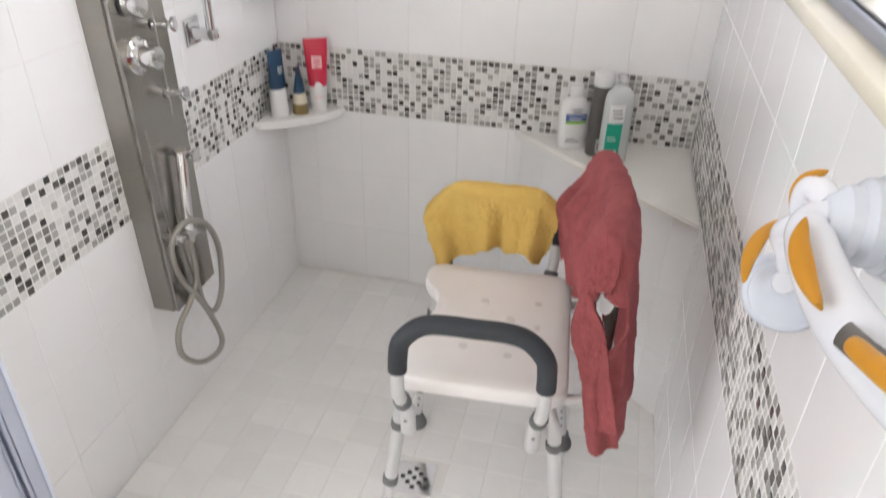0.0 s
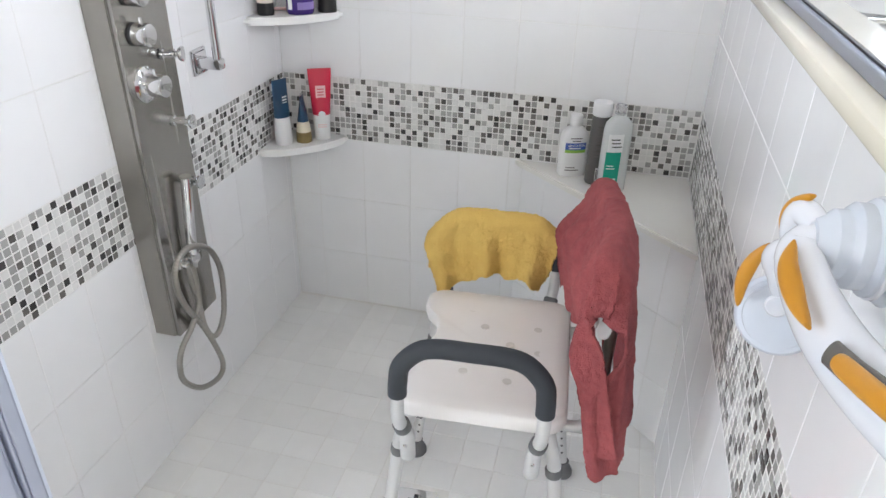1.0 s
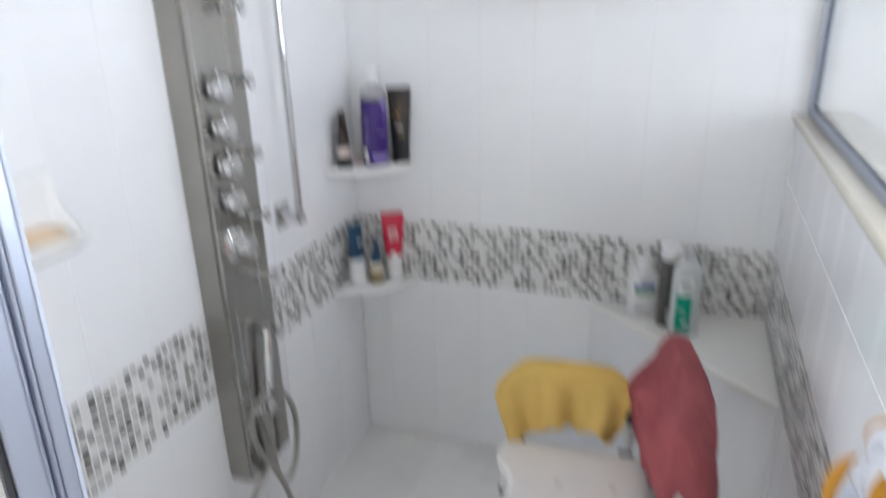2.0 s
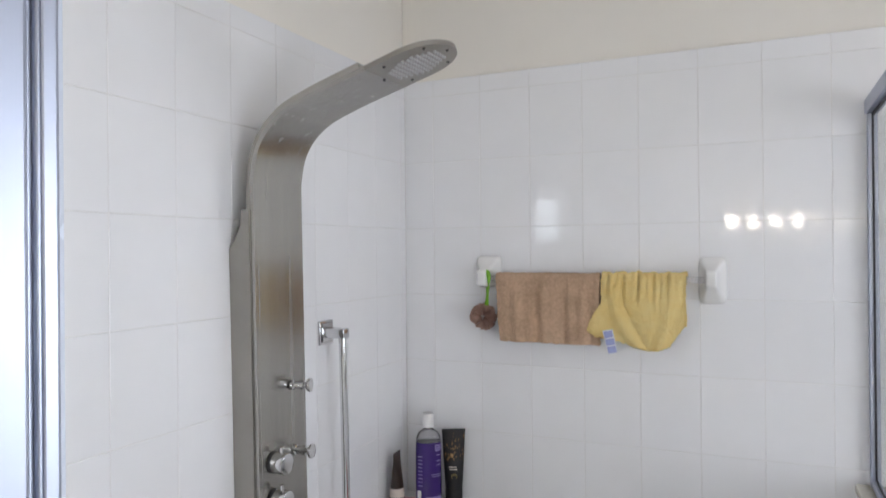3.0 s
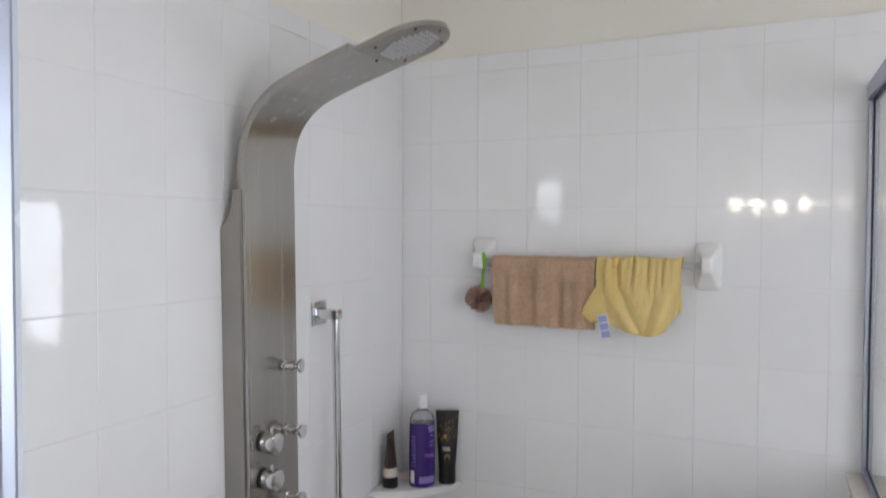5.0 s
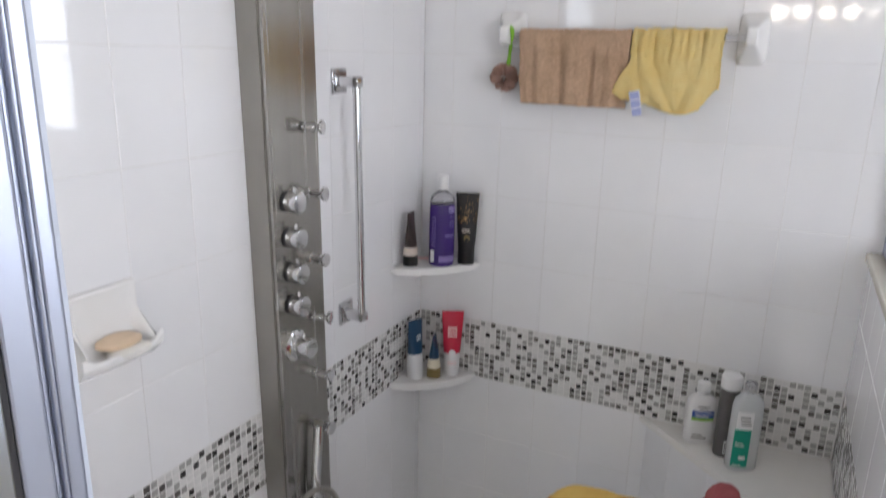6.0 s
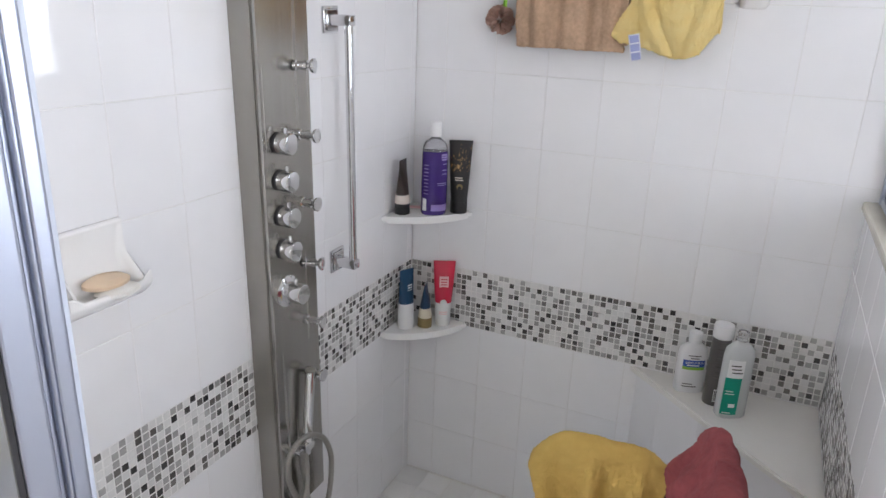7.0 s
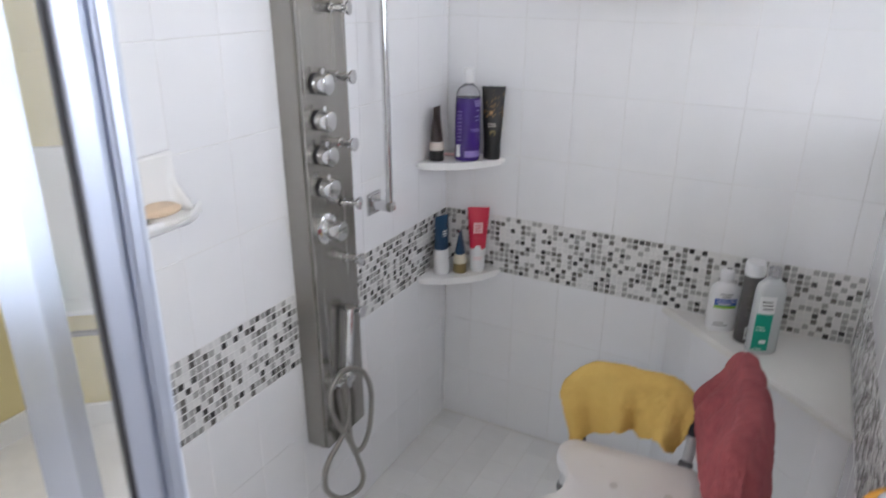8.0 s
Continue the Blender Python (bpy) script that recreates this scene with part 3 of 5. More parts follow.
def shower_chair():
    c = thing("shower_chair", CHAIR, "white plastic shower chair with grey foam armrests and aluminium legs", "chair")
    top, hx, hy = 0.533, 0.165, 0.205

    def slab_outline(n=10, r=0.042):
        pts = []
        for cx, cy, a0 in ((hx - r, hy - r, 0), (-hx + r, hy - r, 90), (-hx + r, -hy + r, 180), (hx - r, -hy + r, 270)):
            for k in range(n + 1):
                a = radians(a0 + 90 * k / n)
                pts.append((cx + r * math.cos(a), cy + r * math.sin(a)))
        # a shallow cut-out in the middle of the front edge
        out = []
        for i, (x, y) in enumerate(pts):
            out.append((x, y))
            if i == 2 * n + 1:
                for k in range(1, 14):
                    t = k / 14
                    yy = (hy - r) * (1 - 2 * t)
                    out.append((-hx + 0.042 * math.exp(-((yy - 0.045) / 0.065) ** 4), yy))
        return out

    pts = slab_outline()
    bm = bmesh.new()
    levels = ((0.90, -0.036), (0.985, -0.032), (1.0, -0.024), (1.0, -0.010), (0.985, -0.003), (0.955, 0.0))
    rings = []
    for s, dz in levels:
        off = (1 - s) * 0.17
        ring = []
        for x, y in pts:
            ln = math.hypot(x, y)
            ring.append(bm.verts.new((x * (1 - off / ln), y * (1 - off / ln), top + dz)))
        rings.append(ring)
    n = len(pts)
    for a, b in zip(rings, rings[1:]):
        for k in range(n):
            bm.faces.new((a[k], a[(k + 1) % n], b[(k + 1) % n], b[k]))
    bm.faces.new(rings[0][::-1])
    # the seat's top dishes slightly towards its middle
    prev = rings[-1]
    for s, dz in ((0.8, -0.002), (0.5, -0.005), (0.2, -0.007)):
        ring = [bm.verts.new((v.co.x * s / 0.955, v.co.y * s / 0.955, top + dz)) for v in rings[-1]]
        for k in range(n):
            bm.faces.new((prev[k], prev[(k + 1) % n], ring[(k + 1) % n], ring[k]))
        prev = ring
    bm.faces.new(prev)
    seat = part("seat", bm, M_PLASTIC, c, "off-white moulded plastic seat with drain holes", True, 50)
    # flush discs mark the drain holes; their shade is put into the colour
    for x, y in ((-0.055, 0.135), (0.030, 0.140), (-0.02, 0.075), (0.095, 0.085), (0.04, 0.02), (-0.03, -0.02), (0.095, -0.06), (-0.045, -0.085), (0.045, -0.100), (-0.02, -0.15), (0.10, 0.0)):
        hole = part("drain_hole", lathe([(0.0092, -0.006), (0.0092, 0.0000), (0.0084, 0.0003), (0.0060, 0.0001)], 16, None, Matrix.Translation((x, y, top - 0.0040))), M_DIMPLE_SHADE, seat, "", True)
    # seat frame
    for y in (-0.15, 0.15):
        part("seat_rail", tube([(-0.15, y, 0.483), (0.205, y, 0.483)], 0.0115, 12), M_TUBE, c, "", True)
    part("back_loop", tube(smoothed([(0.15, -0.155, 0.490), (0.185, -0.155, 0.490), (0.212, -0.148, 0.512), (0.220, -0.142, 0.58), (0.222, -0.135, 0.79)], 5), 0.0105, 12), M_TUBE, c, "", True)
    part("back_loop", tube(smoothed([(0.15, 0.155, 0.490), (0.185, 0.155, 0.490), (0.212, 0.148, 0.512), (0.220, 0.142, 0.58), (0.222, 0.135, 0.79)], 5), 0.0105, 12), M_TUBE, c, "", True)
    # backrest: a bowed plastic board
    bm = bmesh.new()
    rings = []
    for k in range(25):
        u = -1 + 2 * k / 24
        y, x = 0.214 * u - 0.006, 0.222 - 0.022 * u * u
        hgt = 0.062 * (1 - max(0.0, abs(u) - 0.86) ** 2 * 7)
        ring = []
        for q in range(12):
            a = 2 * math.pi * q / 12
            ring.append(bm.verts.new((x + 0.012 * math.copysign(abs(math.cos(a)) ** 0.6, math.cos(a)), y, 0.793 + hgt * math.copysign(abs(math.sin(a)) ** 0.6, math.sin(a)))))
        rings.append(ring)
    for a, b in zip(rings, rings[1:]):
        for q in range(12):
            bm.faces.new((a[q], a[(q + 1) % 12], b[(q + 1) % 12], b[q]))
    bm.faces.new(rings[0][::-1])
    bm.faces.new(rings[-1])
    part("backrest", bm, M_BACKREST, c, "bluish white plastic backrest board", True)
    # legs: an upper tube from under the seat, a thinner telescopic one in it, and a rubber foot
    for sx in (-1, 1):
        for sy in (-1, 1):
            upper = Vector((0.128 * sx, 0.172 * sy, 0.492))
            knee = Vector((0.148 * sx, 0.186 * sy, 0.435))
            end = Vector((0.197 * sx, 0.1985 * sy, 0.030))

            def along(z):
                return tuple(knee + (end - knee) * ((knee.z - z) / (knee.z - end.z)))
            leg = part("leg", tube(smoothed([upper, knee, along(0.37), along(0.235)], 5), 0.0138, 16), M_TUBE, c, "", True)
            part("lower_leg", tube([along(0.26), along(0.030)], 0.0118, 16), M_TUBE, leg, "", True)
            part("leg_collar", tube([along(0.407), along(0.404), along(0.390), along(0.387)], 0.0165, 18, None, [0.0150, 0.0166, 0.0166, 0.0152]), M_RUBBER, leg, "grey plastic collar", True, 60)
            part("leg_collar", tube([along(0.248), along(0.245), along(0.228), along(0.225)], 0.0165, 18, None, [0.0148, 0.0164, 0.0164, 0.0140]), M_RUBBER, leg, "grey plastic collar", True, 60)
            part("rubber_foot", lathe([(0.025, 0.0), (0.0275, 0.004), (0.0270, 0.014), (0.0215, 0.026), (0.0165, 0.033), (0.0160, 0.046)], 22, None, Matrix.Translation((end.x, end.y, 0))), M_RUBBER, leg, "grey rubber foot", True)
            # raised dark dots for the peg holes; the colour gives the shade inside
            holes = bmesh.new()
            for z in (0.085, 0.110, 0.135, 0.160, 0.185):
                p = Vector(along(z))
                lathe([(0.0032, 0.0), (0.0028, 0.0008)], 8, holes, Matrix.Translation((p.x, p.y - 0.0118, z)) @ pose(0, 0, 0, 90))
            part("peg_holes", holes, M_GASKET, leg)
    for sy in (-1, 1):
        y = 0.252 * sy
        w, o, tz = 0.127, -0.009, 0.702
        path = smoothed([(o - w - 0.003, y, tz - 0.110), (o - w - 0.002, y, tz - 0.080), (o - w + 0.004, y, tz - 0.045), (o - w + 0.032, y, tz - 0.012), (o - w + 0.066, y, tz), (o, y, tz + 0.001), (o + w - 0.066, y, tz), (o + w - 0.032, y, tz - 0.012), (o + w - 0.004, y, tz - 0.045), (o + w + 0.002, y, tz - 0.080), (o + w + 0.003, y, tz - 0.110)], 6)
        arm = part("armrest", tube(path, 0.0172, 20), M_FOAM, c, "dark grey foam armrest grip", True, 60)
        for sx in (-1, 1):
            ax = o + sx * (w + 0.003)
            inner = y - 0.030 * sy
            # the arm's tube bends inwards and ends in a socket beside the leg
            part("arm_tube", tube(smoothed([(ax, y, tz - 0.104), (ax, y - 0.001 * sy, tz - 0.160), (ax - 0.004 * sx, y - 0.010 * sy, tz - 0.190), (ax - 0.010 * sx, inner, tz - 0.225), (ax - 0.012 * sx, inner - 0.004 * sy, tz - 0.290)], 5), 0.0125, 16), M_TUBE, arm, "", True)
            part("arm_collar", tube([(ax - 0.003 * sx, y - 0.009 * sy, tz - 0.185), (ax - 0.0035 * sx, y - 0.011 * sy, tz - 0.188), (ax - 0.006 * sx, y - 0.018 * sy, tz - 0.204), (ax - 0.0065 * sx, y - 0.020 * sy, tz - 0.207)], 0.0165, 18, None, [0.0140, 0.0166, 0.0166, 0.0145]), M_RUBBER, arm, "grey plastic collar", True, 60)
            part("bracket", tube([(ax - 0.010 * sx, inner, tz - 0.222), (ax - 0.0105 * sx, inner - 0.0005 * sy, tz - 0.226), (ax - 0.012 * sx, inner - 0.004 * sy, tz - 0.288), (ax - 0.012 * sx, inner - 0.004 * sy, tz - 0.292)], 0.0150, 16, None, [0.0130, 0.0150, 0.0150, 0.0125]), M_TUBE, arm, "", True, 60)
            part("push_button", lathe([(0.0040, 0.0), (0.0036, 0.003), (0.0020, 0.0040)], 12, None, Matrix.Translation((ax - 0.011 * sx, inner - 0.0155, tz - 0.245)) @ pose(0, 0, 0, 90)), M_CHROME, arm)
    for y in (-0.16, 0.16):
        for x in (-0.120, 0.120):
            part("seat_clamp", box(x - 0.014, x + 0.014, y - 0.016, y + 0.016, 0.470, 0.499, 0.004), M_RUBBER, c, "dark plastic clamp under the seat", True)
    return c


shower_chair()


# ---- cloth ----
def cloth(name, point, nu, nv, material, label, thick=0.005, rough=0.002, seed=0):
    """A towel as a grid of points over u and v (0 to 1), with thickness and small unevenness."""
    bm = bmesh.new()
    grid = []
    for i in range(nu + 1):
        row = []
        for j in range(nv + 1):
            p = Vector(point(i / nu, j / nv))
            w = Vector((noise.noise(p * 22 + Vector((seed, 0, 0))), noise.noise(p * 22 + Vector((0, seed + 9, 0))), noise.noise(p * 22 + Vector((0, 0, seed + 5)))))
            f = Vector((noise.noise(p * 150), noise.noise(p * 150 + Vector((7, 0, 0))), noise.noise(p * 150 + Vector((0, 7, 0)))))
            row.append(bm.verts.new(p + w * rough + f * 0.0027))
        grid.append(row)
    for i in range(nu):
        for j in range(nv):
            bm.faces.new((grid[i][j], grid[i + 1][j], grid[i + 1][j + 1], grid[i][j + 1]))
    ob = link(name, bm, material, True, 180)
    md = ob.modifiers.new("thickness", "SOLIDIFY")
    md.thickness, md.offset = thick, 0.0
    return tagged(ob, label, "towel")


def ease(t):
    t = min(1.0, max(0.0, t))
    return t * t * (3 - 2 * t)


def yellow_drape(u, v):
    """Over the far armrest: v runs from the near hem over the grip to the far hem."""
    x = -0.187 + 0.311 * u
    crest = 0.701 - 8.6 * max(0.0, abs(x + 0.02) - 0.07) ** 2
    r = 0.0225
    wave = 0.012 * math.sin(u * 17 + 0.6) + 0.007 * math.sin(u * 31)
    hem = float(np.interp(u, (0, 0.08, 0.22, 0.34, 0.42, 0.50, 0.62, 0.74, 0.82, 0.90, 0.95, 1), (0.516, 0.522, 0.544, 0.552, 0.580, 0.577, 0.562, 0.572, 0.576, 0.546, 0.532, 0.562)))
    if v < 0.45:
        t = (0.45 - v) / 0.45
        y, z = 0.252 - r - wave * t * 1.2 - 0.008 * t, crest - t * (crest - hem)
        x += t * (0.039 - 0.066 * u)
    elif v < 0.55:
        a = (v - 0.45) / 0.10 * math.pi
        y, z = 0.252 - r * math.cos(a), crest + r * math.sin(a)
    else:
        t = (v - 0.55) / 0.45
        y, z = 0.252 + r + wave * t + 0.010 * t, crest - t * (0.085 - 0.02 * u)
    return CHAIR @ Vector((x, y, z))


cloth("hand_towel", yellow_drape, 110, 90, M_YELLOW, "mustard yellow terry towel draped over the chair's armrest", 0.005, 0.003, 1)


def red_drape(u, v):
    """Over the backrest: u from the near end to the far end, v from the seat side's hem over the top to the outer hem. The near end flops down over the board's end."""
    past = max(0.0, (0.17 - u) / 0.17)
    uu = max(u, 0.17)
    y = -0.228 + 0.462 * (uu - 0.17) / 0.83
    xc = 0.212 - 0.018 * (y / 0.2) ** 2
    top = 0.876 - 0.024 * ease((uu - 0.3) / 0.6) + 0.010 * math.sin(uu * 4) - 0.05 * max(0, uu - 0.86) ** 2 / 0.02
    fold = 0.010 * math.sin(uu * 15 + 0.4) + 0.007 * math.sin(uu * 29 + 1) + 0.005 * math.sin(uu * 47 + 2)
    if v < 0.44:
        t = (0.44 - v) / 0.44
        far = ease((uu - 0.24) / 0.30)
        drop = 0.365 - 0.112 * ease((uu - 0.20) / 0.14) + 0.012 * math.sin(uu * 11)
        z = top - t * drop
        bulge = (0.038 + 0.009 * far) * ease(t / (0.50 - 0.08 * far)) - (0.028 - 0.004 * far) * ease((t - 0.35) / 0.65)
        x = xc - 0.018 - bulge + fold * ease(t * 2.2 + 0.1) * (0.6 + 0.7 * far) + 0.042 * t * (1 - far)
        x += past * 0.052 * ease((t - 0.16) / 0.3) + past * 0.014 * (1 - ease(t / 0.15))
        y -= 0.012 * past + 0.010 * t * (1 - far)
        z -= past * 0.088 * (1 - ease((t - 0.02) / 0.26))
        return CHAIR @ Vector((x, y, z))
    if v < 0.56:
        a = (v - 0.44) / 0.12 * math.pi
        r = 0.018 - 0.004 * past
        x = xc - r * math.cos(a)
        z = top + r * 0.7 * math.sin(a) - past * 0.088 - 0.006 * past * math.sin(a)
        return CHAIR @ Vector((x, y - 0.012 * past - 0.010 * math.sin(math.pi * past), z))
    t = (v - 0.56) / 0.44
    drop = 0.432 - 0.03 * uu
    x = xc + 0.018 + 0.016 * ease(t / 0.10) + 0.040 * t + fold * 0.8 * t
    turned = ease((t - 0.34) / 0.30)
    x -= past * (0.012 * (1 - ease(t / 0.2)) + (0.100 - 0.052 * t) * turned)
    y += past * (0.012 * math.sin(7 * past) * turned - 0.012)
    z = top - t * drop - past * 0.088 * (1 - ease(t / 0.30)) - 0.012 * past * t
    return CHAIR @ Vector((x, y, z))


cloth("bath_towel", red_drape, 120, 170, M_RED, "dusty red terry towel hanging over the chair's backrest", 0.006, 0.004, 3)


# ---- towel bar on the back wall ----
def towel_bar():
    t = thing("towel_bar", pose(0, 0, 0), "white ceramic towel bar with two square posts on the tiles", "towel bar")
    for x0, x1, z0, z1 in ((-0.012, 0.070, 1.694, 1.789), (0.637, 0.710, 1.655, 1.783)):
        bm = bmesh.new()
        cx, cz = (x0 + x1) / 2, 1.725
        hw = (x1 - x0) / 2
        sizes = ((hw, z0, z1, 0.0), (hw, z0, z1, 0.008), (hw * 0.86, z0 + 0.008, z1 - 0.008, 0.016), (hw * 0.45, cz - 0.030, cz + 0.026, 0.045), (hw * 0.38, cz - 0.024, cz + 0.022, 0.072), (hw * 0.28, cz - 0.017, cz + 0.015, 0.078))
        rings = []
        for w, a, b, d in sizes:
            rr = []
            for k in range(20):
                an = 2 * math.pi * (k + 0.5) / 20
                ca, sa = math.cos(an), math.sin(an)
                rr.append(bm.verts.new((cx + w * math.copysign(abs(ca) ** 0.35, ca), -d, (a + b) / 2 + (b - a) / 2 * math.copysign(abs(sa) ** 0.35, sa))))
            rings.append(rr)
        for a, b in zip(rings, rings[1:]):
            for k in range(20):
                bm.faces.new((a[k], a[(k + 1) % 20], b[(k + 1) % 20], b[k]))
        bm.faces.new(rings[-1])
        bm.faces.new(rings[0][::-1])
        part("post", bm, M_CERAMIC, t, "glazed ceramic post", True, 50)
    part("rail", tube([(0.03, -0.058, 1.722), (0.672, -0.058, 1.722)], 0.009, 14), M_CLEARPL, t, "", True)


towel_bar()


def wall_drape(x0, x1, drop, back, waves, phase, flare=0.0, sag=0.0):
    def point(u, v):
        x = x0 + (x1 - x0) * u
        r = 0.013
        f = 0.006 * math.sin(u * waves + phase) + 0.003 * math.sin(u * waves * 2.3 + 1)
        d = drop + sag * (math.sin(math.pi * min(1, max(0, u * 1.15 - 0.12))) ** 1.2)
        if v < 0.5:
            t = (0.5 - v) / 0.5
            dx = flare * t * t * (1 - u) ** 2
            return (x + dx, -0.058 - r - 0.006 * t + f * min(1, 3 * t), 1.724 - t * d)
        if v < 0.6:
            a = (v - 0.5) / 0.1 * math.pi
            return (x, -0.058 - r * math.cos(a), 1.724 + r * math.sin(a))
        t = (v - 0.6) / 0.4
        return (x, -0.058 + r + 0.004 * t + 0.3 * f * t, 1.724 - t * back)
    return point


cloth("face_towel", wall_drape(0.074, 0.382, 0.186, 0.17, 21, 0.3, 0.014), 110, 80, M_BROWN, "tan brown terry towel folded over the towel bar", 0.006, 0.002, 5)


def lemon_drape(u, v):
    """A small cloth with gathered top, a pulled lower corner and a swag for its hem."""
    x = 0.387 + 0.222 * u
    r = 0.016
    hem = float(np.interp(u, (0, 0.07, 0.20, 0.40, 0.58, 0.72, 0.84, 0.92, 1.0), (0.150, 0.166, 0.170, 0.188, 0.199, 0.197, 0.182, 0.160, 0.134)))
    gather = 0.0055 * math.sin(u * 33) + 0.0035 * math.sin(u * 71 + 1)
    if v < 0.55:
        t = (0.55 - v) / 0.55
        x += -0.040 * ease((t - 0.35) / 0.65) * max(0.0, 1 - 2.6 * u) - 0.006 * t * u
        # two slanting folds that run from the gathered top into the swag
        swag = 0.010 * math.exp(-((u - 0.12 - 0.34 * t * t) / 0.075) ** 2) + 0.010 * math.exp(-((u - 0.86 + 0.16 * t * t) / 0.08) ** 2) - 0.007 * math.exp(-((u - 0.26 - 0.30 * t * t) / 0.06) ** 2) - 0.004 * math.exp(-((u - 0.74 + 0.10 * t) / 0.06) ** 2)
        bag = 0.016 * math.sin(math.pi * min(1.0, t * 1.05)) * math.exp(-((u - 0.52) / 0.24) ** 2)
        return (x, -0.061 - r - swag * ease(t * 4 + 0.2) - bag + gather * (1 - ease(t * 1.8)), 1.724 - t * (hem - 0.003))
    if v < 0.65:
        a = (v - 0.55) / 0.1 * math.pi
        return (x, -0.058 - r * math.cos(a) + gather, 1.724 + r * math.sin(a) + 0.35 * gather)
    t = (v - 0.65) / 0.35
    return (x, -0.058 + r * 0.9 + 0.002 * t, 1.724 - t * 0.13)


lemon = cloth("wash_cloth", lemon_drape, 100, 80, M_LEMON, "lemon yellow terry cloth bunched over the towel bar", 0.005, 0.0025, 8)
label_tag = part("care_label", box(-0.014, 0.014, -0.001, 0.001, -0.066, 0.0), M_TAGW, lemon, "pale blue printed care label")
label_tag.matrix_basis = pose(0.408, -0.100, 1.585, 4, -12, 0)
for k in range(3):
    part("print_field", box(-0.0115, 0.0115, -0.002, -0.001, -0.021 - 0.0215 * k, -0.003 - 0.0215 * k), M_TAG, label_tag)


def loofah():
    lf = thing("bath_puff", pose(0.026, -0.050, 1.605), "mauve brown mesh bath puff hanging by a green ribbon", "bath sponge")
    bm = bmesh.new()
    rnd = random.Random(4)
    for k in range(46):
        d = Vector((rnd.gauss(0, 1), rnd.gauss(0, 0.7), rnd.gauss(0, 1))).normalized()
        side = d.orthogonal().normalized()
        up = d.cross(side)
        base, n = d * 0.012, 12
        rows = []
        for j in range(n + 1):
            a = 2 * math.pi * j / n * 0.8
            rad = 0.016 + 0.004 * math.sin(5 * a + k)
            lip = base + d * (0.022 + 0.006 * math.sin(3 * a + k)) + (side * math.cos(a) + up * math.sin(a)) * rad
            root = base + (side * math.cos(a) + up * math.sin(a)) * 0.005
            rows.append((bm.verts.new(root), bm.verts.new((root + lip) / 2 + d * 0.003), bm.verts.new(lip)))
        for a, b in zip(rows, rows[1:]):
            bm.faces.new((a[0], b[0], b[1], a[1]))
            bm.faces.new((a[1], b[1], b[2], a[2]))
    part("mesh_sponge", bm, M_LOOFAH, lf, "", True, 180)
    loop = bmesh.new()
    pts = smoothed([(0.012, -0.006, 0.030), (0.020, -0.016, 0.075), (0.026, -0.022, 0.115), (0.022, -0.018, 0.140), (0.012, 0.0, 0.138), (0.014, 0.004, 0.10), (0.010, 0.0, 0.04)], 6)
    rows = []
    for i, p in enumerate(pts):
        a = i * 0.22
        w = Vector((math.cos(a), 0.35 * math.sin(a), 0.15)) * 0.0065
        rows.append((loop.verts.new(p - w), loop.verts.new(p + w)))
    for a, b in zip(rows, rows[1:]):
        loop.faces.new((a[0], b[0], b[1], a[1]))
    rib = part("ribbon", loop, M_GREEN, lf, "lime green ribbon", True, 180)
    md = rib.modifiers.new("thickness", "SOLIDIFY")
    md.thickness = 0.0015


loofah()


# ---- bottles and tubes ----
def squeeze_tube(name, at, turn, height, r, topw, zones, label, lean=0.0):
    """A tube standing on its cap: round below, pressed flat at the top. zones: (part name, material, from, to, swell)."""
    t = thing(name, pose(*at, lean, 0, turn), label, "tube")
    for pname, material, z0, z1, grow in zones:
        bm = bmesh.new()
        rings = []
        n = 28
        for k in range(13):
            f = z0 + (z1 - z0) * k / 12
            z = f * height
            flat = max(0.0, (f - 0.22) / 0.78)
            a = r + (topw - r) * flat ** 0.8
            b = max(0.0012, r * (1 - flat ** 1.25))
            rings.append([bm.verts.new(((a + grow) * math.cos(q), (b + grow) * math.sin(q), z)) for q in (2 * math.pi * i / n for i in range(n))])
        for p, q in zip(rings, rings[1:]):
            for i in range(n):
                bm.faces.new((p[i], p[(i + 1) % n], q[(i + 1) % n], q[i]))
        bm.faces.new(rings[0][::-1])
        bm.faces.new(rings[-1])
        part(pname, bm, material, t, "", True, 50)
    return t


def patch(x0, x1, z0, z1, rx, ry, lift=0.0006, bend=None, n=10):
    """A printed field lying on the front (-y) of an elliptic body."""
    bm = bmesh.new()
    cols = []
    for i in range(n + 1):
        x = x0 + (x1 - x0) * i / n
        y = -(ry + lift) * math.sqrt(max(0.0, 1 - (x / (rx + lift)) ** 2))
        cols.append((bm.verts.new((x, y, z0)), bm.verts.new((x, y, z1)), bm.verts.new((x, y + 0.0012, z1)), bm.verts.new((x, y + 0.0012, z0))))
    for a, b in zip(cols, cols[1:]):
        for k in range(4):
            bm.faces.new((a[k], b[k], b[(k + 1) % 4], a[(k + 1) % 4]))
    bm.faces.new(cols[0])
    bm.faces.new(cols[-1][::-1])
    return bm


def writing(text, size, material, parent, at, turn=0.0, width=None, stand=90):
    cu = bpy.data.curves.new("lettering", "FONT")
    cu.body, cu.size, cu.extrude, cu.align_x = text, size, 0.0002, "CENTER"
    ob = new("lettering", cu)
    ob.data.materials.append(material)
    ob.parent = parent
    ob.matrix_basis = pose(*at, stand, 0, turn)
    return ob


S1, S2, BT = 1.0275, 0.6375, 0.6225
FACE = 33   # the way most labels face, towards the stall's opening

